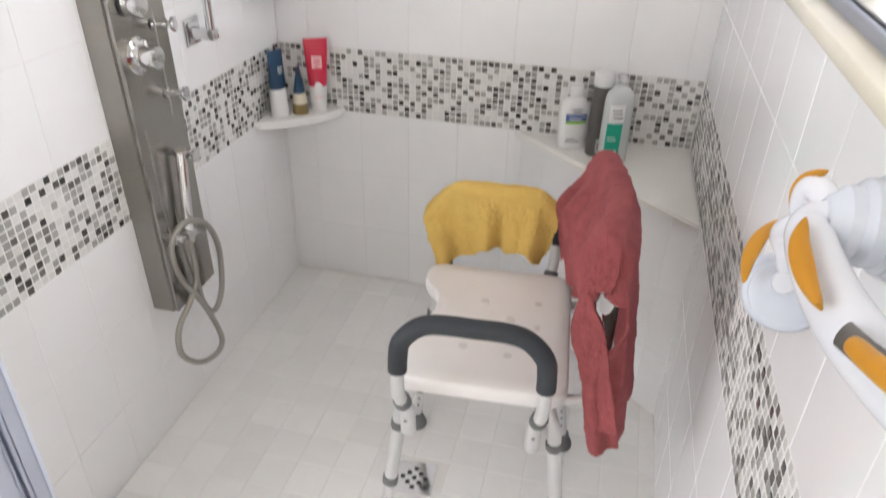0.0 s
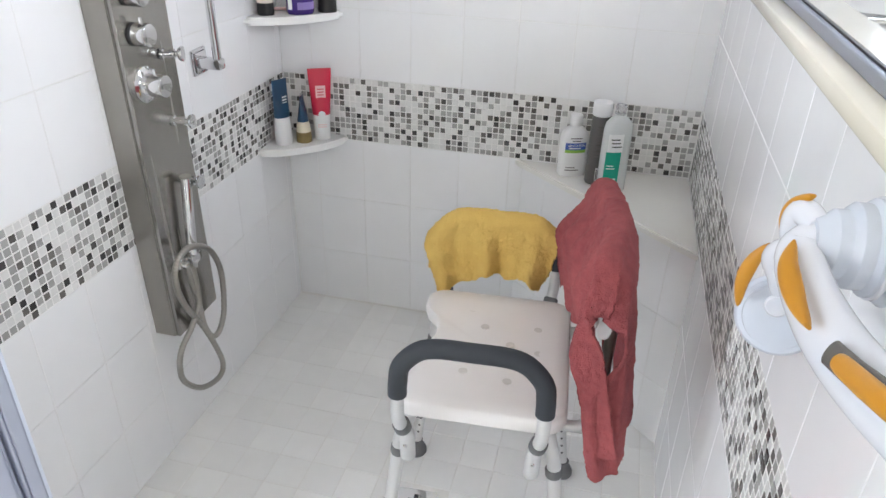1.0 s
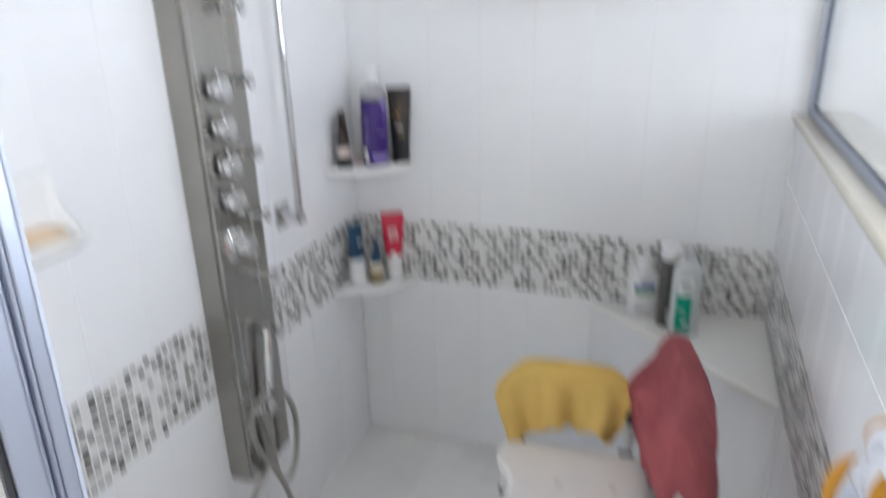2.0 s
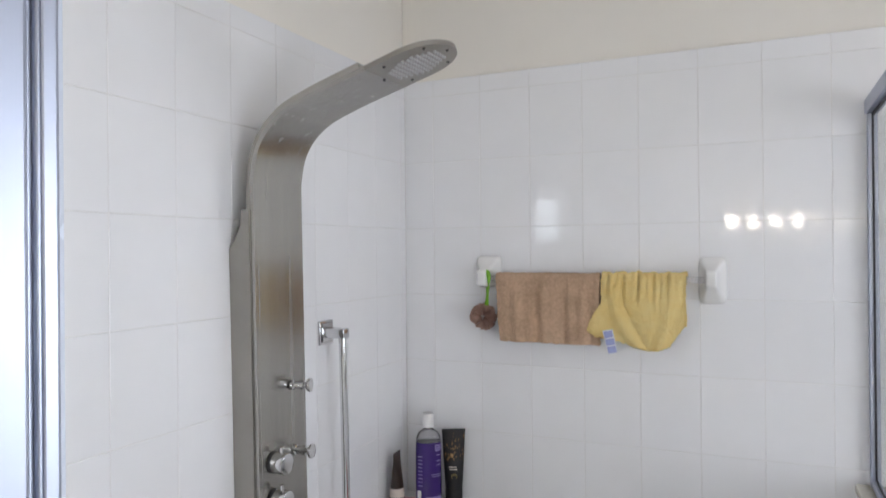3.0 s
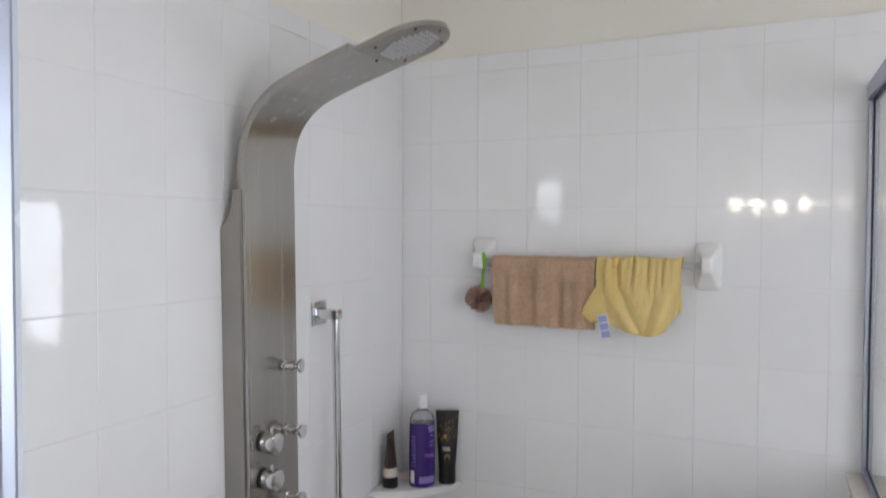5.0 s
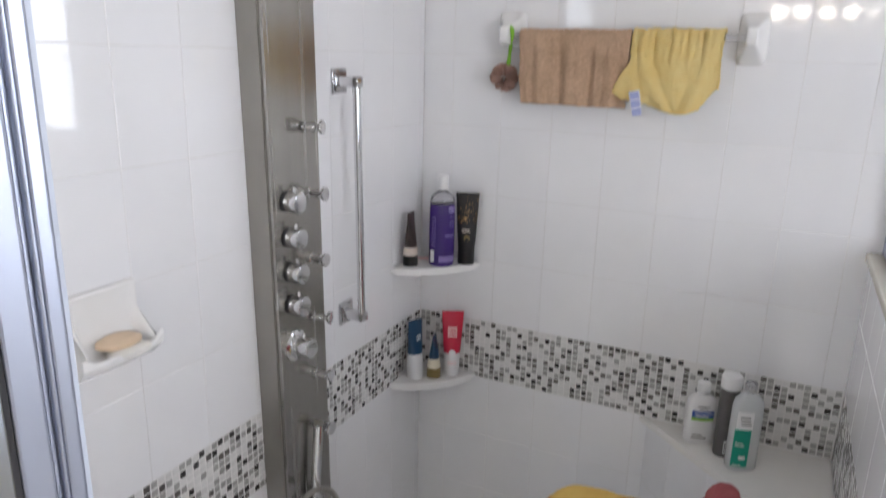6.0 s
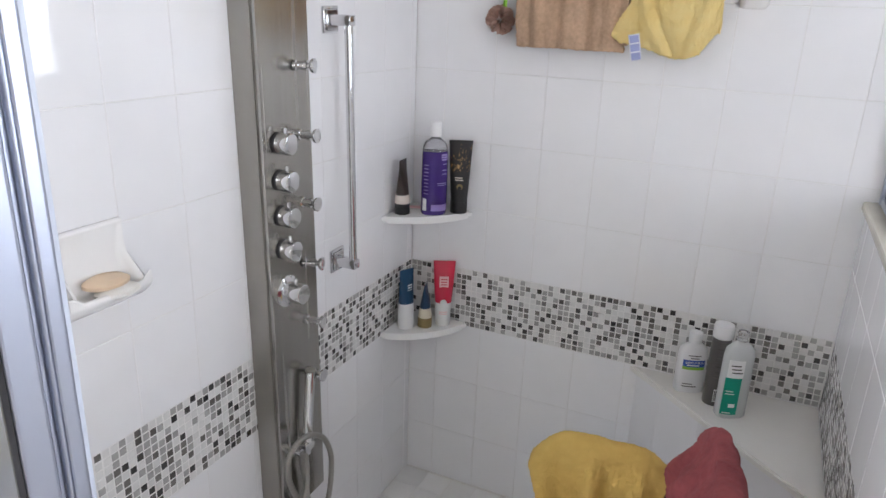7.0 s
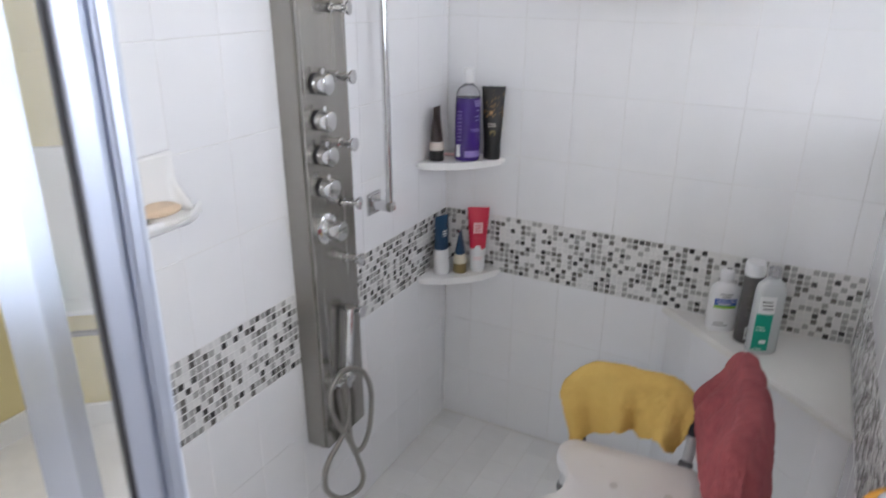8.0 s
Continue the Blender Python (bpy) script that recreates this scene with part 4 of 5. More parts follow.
# upper shelf
t = squeeze_tube("hair_tube", (-0.222, -0.150, S1), 94, 0.168, 0.0225, 0.026, (("cap", M_BLACK, 0.0, 0.20, 0.0008), ("band", M_BAND, 0.20, 0.36, 0.0006), ("tube_body", M_BROWNTUBE, 0.36, 1.0, 0.0)), "dark brown squeeze tube with a cream band and black cap")
part("print_bar", patch(-0.006, 0.006, 0.060, 0.0615, 0.021, 0.017), M_BAND, t)


def purple_bottle():
    b = thing("shampoo_bottle", pose(-0.140, -0.098, S1, 0, 0, FACE), "tall bottle of purple shampoo with a white cap", "bottle")
    rx, ry = 0.040, 0.030
    part("liquid_body", lathe([(0.90, 0.0), (1.0, 0.006), (1.0, 0.10), (0.985, 0.17), (0.96, 0.196)], 32, None, Matrix.Diagonal((rx, ry, 1, 1))), M_PURPLE, b, "purple filled body", True)
    part("shoulder", lathe([(0.985, 0.196), (0.95, 0.210), (0.78, 0.224), (0.42, 0.234), (0.34, 0.238), (0.34, 0.244)], 32, None, Matrix.Diagonal((rx * 0.98, ry * 0.98, 1, 1))), M_CLEARPL, b, "clear shoulder above the shampoo", True)
    part("cap", lathe([(0.0165, 0.240), (0.017, 0.242), (0.0165, 0.280), (0.0155, 0.283)], 24), M_WHITELAB, b, "white cap", True)
    part("label_field", patch(-0.012, 0.037, 0.014, 0.034, rx, ry), M_LILAC, b, "lilac label field")
    part("bar_code", patch(-0.036, -0.026, 0.014, 0.052, rx, ry), M_WHITELAB, b)
    for k, (x0, x1, z) in enumerate(((0.016, 0.038, 0.185), (0.016, 0.038, 0.178), (0.018, 0.038, 0.171), (0.022, 0.038, 0.158), (0.020, 0.038, 0.140), (0.020, 0.036, 0.128), (0.004, 0.036, 0.100), (0.008, 0.036, 0.094))):
        part("print_bar", patch(x0, x1, z, z + (0.0045 if k < 3 else 0.0018), rx, ry), M_LILAC, b)
    for z in range(9):
        part("print_bar", patch(-0.034, -0.022, 0.066 + 0.011 * z, 0.0685 + 0.011 * z, rx, ry), M_LILAC, b)


purple_bottle()
t = squeeze_tube("body_lotion_tube", (-0.080, -0.042, S1), FACE - 8, 0.226, 0.026, 0.036, (("cap", M_BLACK, 0.0, 0.16, 0.0006), ("tube_body", M_BLACK, 0.16, 0.58, 0.0), ("glitter_top", M_GLITTER, 0.58, 0.955, 0.0), ("crimp", M_BLACK, 0.955, 1.0, 0.0006)), "tall black squeeze tube with gold glitter print")
for x0, x1, z in ((-0.016, 0.008, 0.112), (-0.014, 0.010, 0.105), (-0.008, 0.016, 0.064), (-0.006, 0.014, 0.058), (-0.010, 0.012, 0.048)):
    part("print_bar", patch(x0, x1, z, z + 0.003, 0.031, 0.0225), M_BAND, t)
ring = part("round_mark", lathe([(0.0095, 0), (0.0095, 0.0008), (0.0078, 0.0008), (0.0078, 0)], 24, None, Matrix.Translation((0.0, -0.0222, 0.085)) @ pose(0, 0, 0, 90)), M_GOLD, t)
p = thing("razor", pose(-0.205, -0.080, S1 + 0.005, 0, 90, 20), "pink plastic razor handle lying behind the bottles", "razor")
part("handle", tube([(0, 0, -0.05), (0, 0.002, 0.0), (0, 0, 0.05)], 0.0045, 10), M_PINK, p, "", True)
part("head", box(-0.006, 0.006, -0.018, 0.018, 0.05, 0.060, 0.002), M_PINK, p)

# lower shelf
t = squeeze_tube("face_wash_tube", (-0.212, -0.130, S2), 66, 0.200, 0.026, 0.028, (("cap", M_WHITETUBE, 0.0, 0.18, 0.0006), ("lower_body", M_WHITETUBE, 0.18, 0.43, 0.0), ("tube_body", M_BLUE, 0.43, 1.0, 0.0)), "blue and white squeeze tube standing on its cap")
for z in (0.128, 0.137, 0.146):
    part("print_bar", patch(-0.004, 0.014, z, z + 0.0045, 0.027, 0.013), M_WHITELAB, t)
t = squeeze_tube("cream_tube", (-0.160, -0.094, S2), 102, 0.152, 0.0225, 0.022, (("cap", M_GOLD, 0.0, 0.22, 0.001), ("lower_body", M_CREAM, 0.22, 0.44, 0.0), ("tube_body", M_BLUE, 0.44, 0.97, 0.0), ("crimp", M_CHROME, 0.97, 1.0, 0.0006)), "small cream and blue tube with an olive gold cap")
t = squeeze_tube("body_wash_tube", (-0.116, -0.050, S2), FACE - 6, 0.222, 0.0245, 0.036, (("cap", M_WHITETUBE, 0.0, 0.13, 0.0), ("lower_body", M_WHITETUBE, 0.13, 0.36, 0.0008), ("tube_body", M_REDTUBE, 0.36, 1.0, 0.0)), "raspberry red and white squeeze tube standing on its cap")
part("label_field", patch(-0.015, 0.015, 0.134, 0.172, 0.034, 0.0135), M_PINK, t, "pale pink label")
for z in (0.142, 0.151, 0.160):
    part("print_bar", patch(-0.010, 0.010, z, z + 0.003, 0.034, 0.0145), M_REDTUBE, t)
part("round_mark", lathe([(0.011, 0), (0.0105, 0.002)], 24, None, Matrix.Translation((0.0, -0.0232, 0.084)) @ pose(0, 0, 0, 90)), M_WHITETUBE, t)
for z in (0.050, 0.043):
    part("print_bar", patch(-0.014, 0.014, z, z + 0.0025, 0.027, 0.0235, 0.002), M_PINK, t)


# on the bench
def rounded_bottle(name, m, rx, ry, profile, material, label):
    b = thing(name, m, label, "bottle")
    bm = bmesh.new()
    n = 36
    rings = []
    for s, z in profile:
        ring = []
        for i in range(n):
            q = 2 * math.pi * i / n
            c, d = math.cos(q), math.sin(q)
            ring.append(bm.verts.new((s * rx * math.copysign(abs(c) ** 0.7, c), s * ry * math.copysign(abs(d) ** 0.7, d), z)))
        rings.append(ring)
    for a, c in zip(rings, rings[1:]):
        for i in range(n):
            bm.faces.new((a[i], a[(i + 1) % n], c[(i + 1) % n], c[i]))
    bm.faces.new(rings[0][::-1])
    bm.faces.new(rings[-1])
    part("body", bm, material, b, "", True, 50)
    return b


b = rounded_bottle("skin_cleanser_bottle", pose(0.673, -0.072, BT, 0, 0, 22), 0.041, 0.023, ((0.92, 0), (1.0, 0.005), (1.0, 0.05), (0.97, 0.115), (0.90, 0.130), (0.60, 0.143), (0.36, 0.149), (0.36, 0.153)), M_WHITELAB, "white skin cleanser bottle with a blue and green label")
part("cap", lathe([(0.0175, 0.151), (0.0182, 0.153), (0.0178, 0.178), (0.0165, 0.181)], 28), M_WHITELAB, b, "white screw cap", True)
part("label_field", patch(-0.030, 0.030, 0.083, 0.103, 0.047, 0.0245, 0.001), M_BLUELAB, b, "blue label field")
part("label_stripe", patch(-0.030, 0.030, 0.074, 0.083, 0.047, 0.0245, 0.001), M_LIME, b, "green label stripe")
writing("GENTLE SKIN", 0.0085, M_WHITELAB, b, (0.0, -0.0264, 0.094))
part("print_bar", patch(-0.020, 0.014, 0.0865, 0.0895, 0.047, 0.0245, 0.002), M_WHITELAB, b)
for x0, x1, z in ((-0.018, 0.016, 0.116), (-0.012, 0.012, 0.108), (-0.024, 0.002, 0.028), (-0.026, 0.014, 0.020)):
    part("print_bar", patch(x0, x1, z, z + 0.0022, 0.047, 0.0245, 0.001), M_CHIP_MID, b)

can = thing("shaving_gel_can", pose(0.742, -0.112, BT, 0, 0, 22), "dark grey spray can with a white cap", "can")
part("body", lathe([(0.024, 0), (0.026, 0.004), (0.026, 0.185), (0.0245, 0.194), (0.0235, 0.198)], 32), M_CAN, can, "", True)
part("cap", lathe([(0.0255, 0.199), (0.0265, 0.202), (0.0265, 0.232), (0.025, 0.236), (0.020, 0.237)], 32), M_WHITELAB, can, "white cap", True)
part("bar_code", patch(-0.008, 0.010, 0.014, 0.052, 0.026, 0.026), M_WHITELAB, can)
for k in range(5):
    part("code_line", patch(-0.006 + 0.0035 * k, -0.0045 + 0.0035 * k, 0.018, 0.048, 0.026, 0.026, 0.0016, n=2), M_BLACK, can)
for k in range(12):
    part("print_bar", patch(-0.016 + 0.002 * (k % 3), 0.012 - 0.003 * (k % 2), 0.085 + 0.0085 * k, 0.0872 + 0.0085 * k, 0.026, 0.026), M_CHIP_MID, can)

b = rounded_bottle("baby_oil_bottle", pose(0.790, -0.158, BT, 0, 0, 30), 0.040, 0.024, ((0.92, 0), (1.0, 0.005), (1.0, 0.11), (0.97, 0.180), (0.88, 0.198), (0.55, 0.212), (0.30, 0.219), (0.30, 0.223)), M_LIQUID, "clear bottle of pale gel with a teal green label")
part("cap", lathe([(0.0145, 0.221), (0.0152, 0.223), (0.0150, 0.243), (0.0135, 0.246)], 24), M_CLEARPL, b, "clear cap", True)
part("label_field", patch(-0.036, 0.004, 0.014, 0.122, 0.046, 0.0255, 0.001), M_TEAL, b, "teal green label")
part("label_top", patch(-0.034, 0.006, 0.122, 0.172, 0.046, 0.0255, 0.001), M_WHITELAB, b)
for x0, x1, z in ((-0.028, -0.004, 0.156), (-0.026, -0.002, 0.146), (-0.024, 0.002, 0.136)):
    part("print_bar", patch(x0, x1, z, z + 0.003, 0.046, 0.0255, 0.002), M_CHIP_DARK, b)
part("print_bar", patch(-0.020, -0.004, 0.036, 0.046, 0.046, 0.0255, 0.002), M_WHITELAB, b)
for x0, x1, z in ((-0.032, -0.014, 0.082), (-0.032, -0.010, 0.074), (-0.032, -0.012, 0.018)):
    part("print_bar", patch(x0, x1, z, z + 0.0022, 0.046, 0.0255, 0.002), M_WHITELAB, b)


# ---- soap dish ----
def soap_dish():
    s = thing("soap_dish", pose(LX, -1.218, 1.180, 0, 0, 90), "white ceramic soap dish set in the tiled wall", "soap dish")
    bm = bmesh.new()
    # a back plate that sweeps forward into a scooped tray: rows from the top edge down and out, then back under it
    inner = [(p.x, p.z) for p in smoothed([(0.076, 0, 0.000), (0.079, 0, 0.008), (0.074, 0, 0.014), (0.064, 0, 0.012), (0.030, 0, 0.008), (0.000, 0, 0.010), (-0.022, 0, 0.016), (-0.036, 0, 0.028), (-0.040, 0, 0.043), (-0.036, 0, 0.056), (-0.029, 0, 0.064), (-0.027, 0, 0.069), (-0.031, 0, 0.073), (-0.040, 0, 0.071), (-0.054, 0, 0.056), (-0.066, 0, 0.034), (-0.074, 0, 0.014), (-0.077, 0, 0.0)], 3)]
    rows, n = [], 32
    for i, (z, d) in enumerate(inner):
        row = []
        for k in range(n + 1):
            u = -1 + 2 * k / n
            w = 0.068 + 0.016 * ease(d / 0.070) if z < 0.03 else 0.068
            rim = ease((abs(u) - 0.74) / 0.20)
            depth = d
            if i < 33 and z < 0.066:
                # side walls: they rise from the back plate's rim to the lip's corners
                depth = max(d, rim * (0.014 + 0.040 * ease((0.030 - z) / 0.065)))
            front = 1 - 0.20 * u * u * ease((d - 0.02) / 0.04)
            row.append(bm.verts.new((u * w * (1 - 0.03 * (1 - rim)), -depth * front, z + 0.010 * rim * ease((d - 0.03) / 0.04) * (1 if i < 38 else 0))))
        rows.append(row)
    for a, b in zip(rows, rows[1:]):
        for k in range(n):
            bm.faces.new((a[k], a[k + 1], b[k + 1], b[k]))
    for k in (0, n):
        bm.faces.new([r[k] for r in rows])
    part("tray", bm, M_CERAMIC, s, "", True, 75)
    soap = thing("soap_bar", pose(LX + 0.040, -1.213, 1.147, 0, 0, 84), "beige and white pieces of worn soap in the dish", "soap")
    part("white_piece", lathe([(0.7, -0.008), (1.0, -0.002), (1.0, 0.004), (0.75, 0.009)], 24, None, Matrix.Translation((0.006, -0.016, 0)) @ Matrix.Diagonal((0.042, 0.024, 1, 1))), M_SOAPW, soap, "white worn soap", True)
    part("beige_piece", lathe([(0.7, 0.006), (1.0, 0.012), (1.0, 0.018), (0.7, 0.025)], 24, None, Matrix.Translation((-0.002, 0.004, 0)) @ pose(0, 0, 0, 5, 4, 8) @ Matrix.Diagonal((0.046, 0.025, 1, 1))), M_SOAP, soap, "beige worn soap", True)


soap_dish()


# ---- suction grab handles on the half wall ----
def flat_tube(points, wide, thin, towards, sides=20):
    """An oval bar along points: wide across, thin along the direction towards; both may be lists."""
    bm = bmesh.new()
    pts = [Vector(p) for p in points]
    n = len(pts)
    rings = []
    for i, p in enumerate(pts):
        d = (pts[min(i + 1, n - 1)] - pts[max(i - 1, 0)]).normalized()
        f = Vector(towards)
        f = (f - d * f.dot(d)).normalized()
        side = d.cross(f)
        a, b = (wide[i] if isinstance(wide, list) else wide), (thin[i] if isinstance(thin, list) else thin)
        rings.append([bm.verts.new(p + a * math.cos(q) * side + b * math.sin(q) * f) for q in (2 * math.pi * k / sides for k in range(sides))])
    for a, b in zip(rings, rings[1:]):
        for k in range(sides):
            bm.faces.new((a[k], a[(k + 1) % sides], b[(k + 1) % sides], b[k]))
    bm.faces.new(rings[0][::-1])
    bm.faces.new(rings[-1])
    return bm


def bulge(n, lo, hi, power=0.6):
    return [lo + (hi - lo) * math.sin(math.pi * k / (n - 1)) ** power for k in range(n)]


CUP = ((0.0480, 0.0), (0.0495, 0.003), (0.0460, 0.008), (0.0430, 0.010), (0.0430, 0.019), (0.0405, 0.022), (0.0380, 0.023), (0.0380, 0.034), (0.0345, 0.038), (0.0310, 0.040), (0.0300, 0.050), (0.0240, 0.056), (0.0200, 0.064))
VIEW = Vector((-0.27, -0.88, 0.41))      # from the handle towards the entrance


def suction_handle():
    """A thick bowed bar along the half wall between two suction cups."""
    g = thing("suction_handle", pose(0, 0, 0), "white suction grab handle with orange pads on the tiled half wall", "grab handle")
    for y, z in ((-1.420, 1.136), (-1.705, 1.130)):
        x = RX + SLOPE * -y + 0.0005
        at = Matrix.Translation((x, y, z)) @ pose(0, 0, 0, 0, -90, 0)
        cup = part("suction_cup", lathe(CUP, 44, None, at), M_CUP, g, "pale translucent suction cup", True, 35)
        part("cup_rim", lathe([(0.0432, 0.0105), (0.0450, 0.0115), (0.0450, 0.0145), (0.0432, 0.0155)], 44, None, at), M_WHITEPL, cup, "", True)
    path = smoothed([(0.958, -1.420, 1.136), (0.946, -1.414, 1.130), (0.938, -1.420, 1.122), (0.939, -1.452, 1.113), (0.945, -1.492, 1.104), (0.953, -1.540, 1.102), (0.960, -1.590, 1.108), (0.964, -1.640, 1.120), (0.966, -1.680, 1.128), (0.970, -1.700, 1.130)], 7)
    n = len(path)
    wide = [0.0180 + 0.0085 * math.sin(math.pi * i / (n - 1)) ** 0.9 for i in range(n)]
    bar = part("handle", flat_tube(path, wide, 0.0180, (-1, 0, 0.25), 24), M_WHITEPL, g, "glossy white handle", True, 60)
    pts = smoothed([(0.9250, -1.4430, 1.1420), (0.9190, -1.4680, 1.1330), (0.9210, -1.5010, 1.1230), (0.9260, -1.5320, 1.1180)], 7)
    part("grip_pad", flat_tube(pts, bulge(len(pts), 0.0020, 0.0088, 0.9), 0.0050, VIEW), M_ORANGE, bar, "orange rubber pad", True)
    # grey oval laid round the lever: the slot's shade put into its colour
    part("lever_slot", flat_tube([(0.9360, -1.5610, 1.1170), (0.9390, -1.5980, 1.1280), (0.9420, -1.6420, 1.1440), (0.9450, -1.6660, 1.1520)], 0.0100, 0.0040, VIEW), M_CHIP_MID, bar, "", True)
    pts = smoothed([(0.9310, -1.5910, 1.1300), (0.9340, -1.6200, 1.1380), (0.9370, -1.6550, 1.1490), (0.9400, -1.6720, 1.1530)], 5)
    part("release_lever", flat_tube(pts, bulge(len(pts), 0.0065, 0.0082), 0.0050, VIEW), M_ORANGE, g, "orange release lever", True)
    pts = smoothed([(0.9440, -1.392, 1.166), (0.9350, -1.378, 1.152), (0.9330, -1.368, 1.134), (0.9350, -1.366, 1.116)], 5)
    part("release_lever", flat_tube(pts, bulge(len(pts), 0.0020, 0.0055), 0.0040, VIEW), M_ORANGE, g, "orange flip lever", True)
    pts = smoothed([(0.9500, -1.412, 1.146), (0.9430, -1.388, 1.148), (0.9410, -1.376, 1.134), (0.9430, -1.372, 1.112)], 5)
    part("lever_arm", tube(pts, 0.0120, 16, None, bulge(len(pts), 0.010, 0.0135)), M_WHITEPL, g, "", True)


def swivel_cup():
    """The swivelled end of another handle: a cup turned towards the room, leaning on the half wall."""
    centre = Vector((0.9715, -1.305, 0.986))
    head = thing("swivel_cup", Matrix.Translation(centre), "pale suction cup end with an orange pad beside the grab handle", "grab handle")
    turn = (VIEW * Vector((1, 1, 0.7))).to_track_quat("Z", "Y").to_matrix().to_4x4()
    part("suction_cup", lathe([(0.0435, -0.010), (0.0460, -0.008), (0.0460, -0.004), (0.0420, 0.002), (0.0370, 0.003), (0.0355, 0.009), (0.0300, 0.013), (0.0220, 0.015), (0.0120, 0.016)], 40, None, turn), M_CUP, head, "pale translucent suction cup", True, 35)
    part("hub", lathe([(0.0120, 0.014), (0.0125, 0.018), (0.0100, 0.022), (0.0060, 0.023)], 24, None, turn @ pose(-0.004, 0.014, 0)), M_WHITEPL, head, "", True)
    pts = smoothed([(-0.012, -0.020, 0.046), (-0.020, -0.035, 0.070), (-0.032, -0.050, 0.096), (-0.030, -0.075, 0.118), (-0.018, -0.105, 0.132)], 6)
    part("neck", tube(pts, 0.013, 16, None, [0.011 + 0.003 * math.sin(3.1 * k / (len(pts) - 1)) for k in range(len(pts))]), M_WHITEPL, head, "glossy white neck", True)
    pts = smoothed([(-0.033, -0.014, 0.092), (-0.043, -0.011, 0.070), (-0.048, -0.010, 0.043), (-0.046, -0.010, 0.014)], 6)
    part("grip_pad", flat_tube(pts, bulge(len(pts), 0.0020, 0.0080, 0.9), 0.0050, VIEW), M_ORANGE, head, "orange rubber pad", True)


suction_handle()
swivel_cup()


# ---- beyond the stall ----
def towel_stand():
    def point(u, v):
        x = 1.22 + 0.26 * u
        f = 0.015 * math.sin(u * 12)
        if v < 0.5:
            t = (0.5 - v) / 0.5
            return (x, -0.37 + f * t - 0.01, 1.16 - 0.55 * t)
        t = (v - 0.5) / 0.5
        return (x, -0.34 + f * t, 1.16 - 0.5 * t)
    cloth("grey_towel", point, 30, 30, M_GREYCLOTH, "dark grey towel hanging over a free-standing chrome rail", 0.006, 0.004, 11)
    s = thing("towel_stand", pose(1.35, -0.355, 0), "free-standing chrome towel rail beside the half wall", "towel rail")
    part("rail", tube([(-0.16, 0, 1.15), (0.16, 0, 1.15)], 0.008, 12), M_CHROME, s, "", True)
    for x in (-0.16, 0.16):
        part("post", tube([(x, 0, 0.0), (x, 0, 1.158)], 0.009, 12), M_CHROME, s, "", True)
        part("foot", box(x - 0.015, x + 0.015, -0.12, 0.12, -0.012, 0.010, 0.004), M_CHROME, s)


towel_stand()


def vanity_light():
    v = thing("vanity_light", pose(0.83, -3.53, 2.0), "chrome bar with four glowing round globes above the vanity", "wall lamp")
    part("back_bar", box(-0.29, 0.29, 0.0, 0.03, -0.03, 0.03, 0.006), M_STEEL_SIDE, v)
    for k in range(4):
        x = -0.2175 + 0.145 * k
        lamp = part("socket", lathe([(0.022, 0.03), (0.020, 0.055)], 16, None, Matrix.Translation((x, 0, 0)) @ pose(0, 0, 0, -90)), M_CHROME, v)
        bm = bmesh.new()
        bmesh.ops.create_uvsphere(bm, u_segments=20, v_segments=12, radius=0.042)
        bmesh.ops.translate(bm, verts=bm.verts[:], vec=(x, 0.095, 0))
        part("globe", bm, M_BULB, lamp, "", True)


vanity_light()


def vanity():
    v = thing("vanity_cabinet", pose(0.735, -3.53, -0.012), "white painted vanity cabinet with a marble top", "cabinet")
    part("body", box(-0.6, 0.6, 0.0, 0.5, 0.08, 0.80, 0.004), M_WOOD, v)
    part("top", box(-0.62, 0.62, 0.0, 0.53, 0.80, 0.84, 0.006), M_MARBLE, v)
    part("plinth", box(-0.58, 0.58, 0.0, 0.45, 0.0, 0.08), M_WOOD, v)
    for x in (-0.3, 0.3):
        d = part("door", box(x - 0.29, x + 0.29, 0.5, 0.52, 0.10, 0.78, 0.004), M_WOOD, v)
        part("handle", tube([(x - math.copysign(0.24, x), 0.535, 0.50), (x - math.copysign(0.24, x), 0.535, 0.62)], 0.005, 8), M_CHROME, d)
    m = thing("mirror", pose(0.735, -3.53, 0.95), "plain wall mirror above the vanity", "mirror")
    part("glass", box(-0.55, 0.55, 0.0, 0.006, 0.0, 0.90), M_CHROME, m)


vanity()


def by_the_yellow_wall():
    b = thing("towel_rail", pose(-1.53, -1.0, 0.40), "brushed steel rail low on the yellow wall", "towel rail")
    part("bar", tube([(0.05, -0.35, 0), (0.05, 0.045, 0)], 0.011, 12), M_STEEL_SIDE, b, "", True)
    for y in (-0.33, 0.03):
        part("post", tube([(0.0, y, 0), (0.05, y, 0)], 0.010, 12), M_STEEL_SIDE, b, "", True)
    s = thing("wall_panel", pose(-1.53, -1.0, 0.50), "white painted panel on the yellow wall", "panel")
    part("board", box(0.0, 0.018, -0.60, 0.02, 0.0, 0.55, 0.004), M_WOOD, s)
    g = thing("cleaner_bottle", pose(-1.47, -1.03, 0.5), "green plastic bottle standing on a small ledge", "bottle")
    part("body", lathe([(0.038, 0.02), (0.040, 0.03), (0.040, 0.12), (0.030, 0.14), (0.016, 0.15), (0.016, 0.17)], 20), M_TEAL, g, "", True)
    l = thing("wall_ledge", pose(-1.53, -1.0, 0.50), "narrow white ledge on the wall", "shelf")
    part("board", box(0.0, 0.12, -0.60, 0.06, 0.0, 0.019, 0.004), M_WOOD, l)


by_the_yellow_wall()

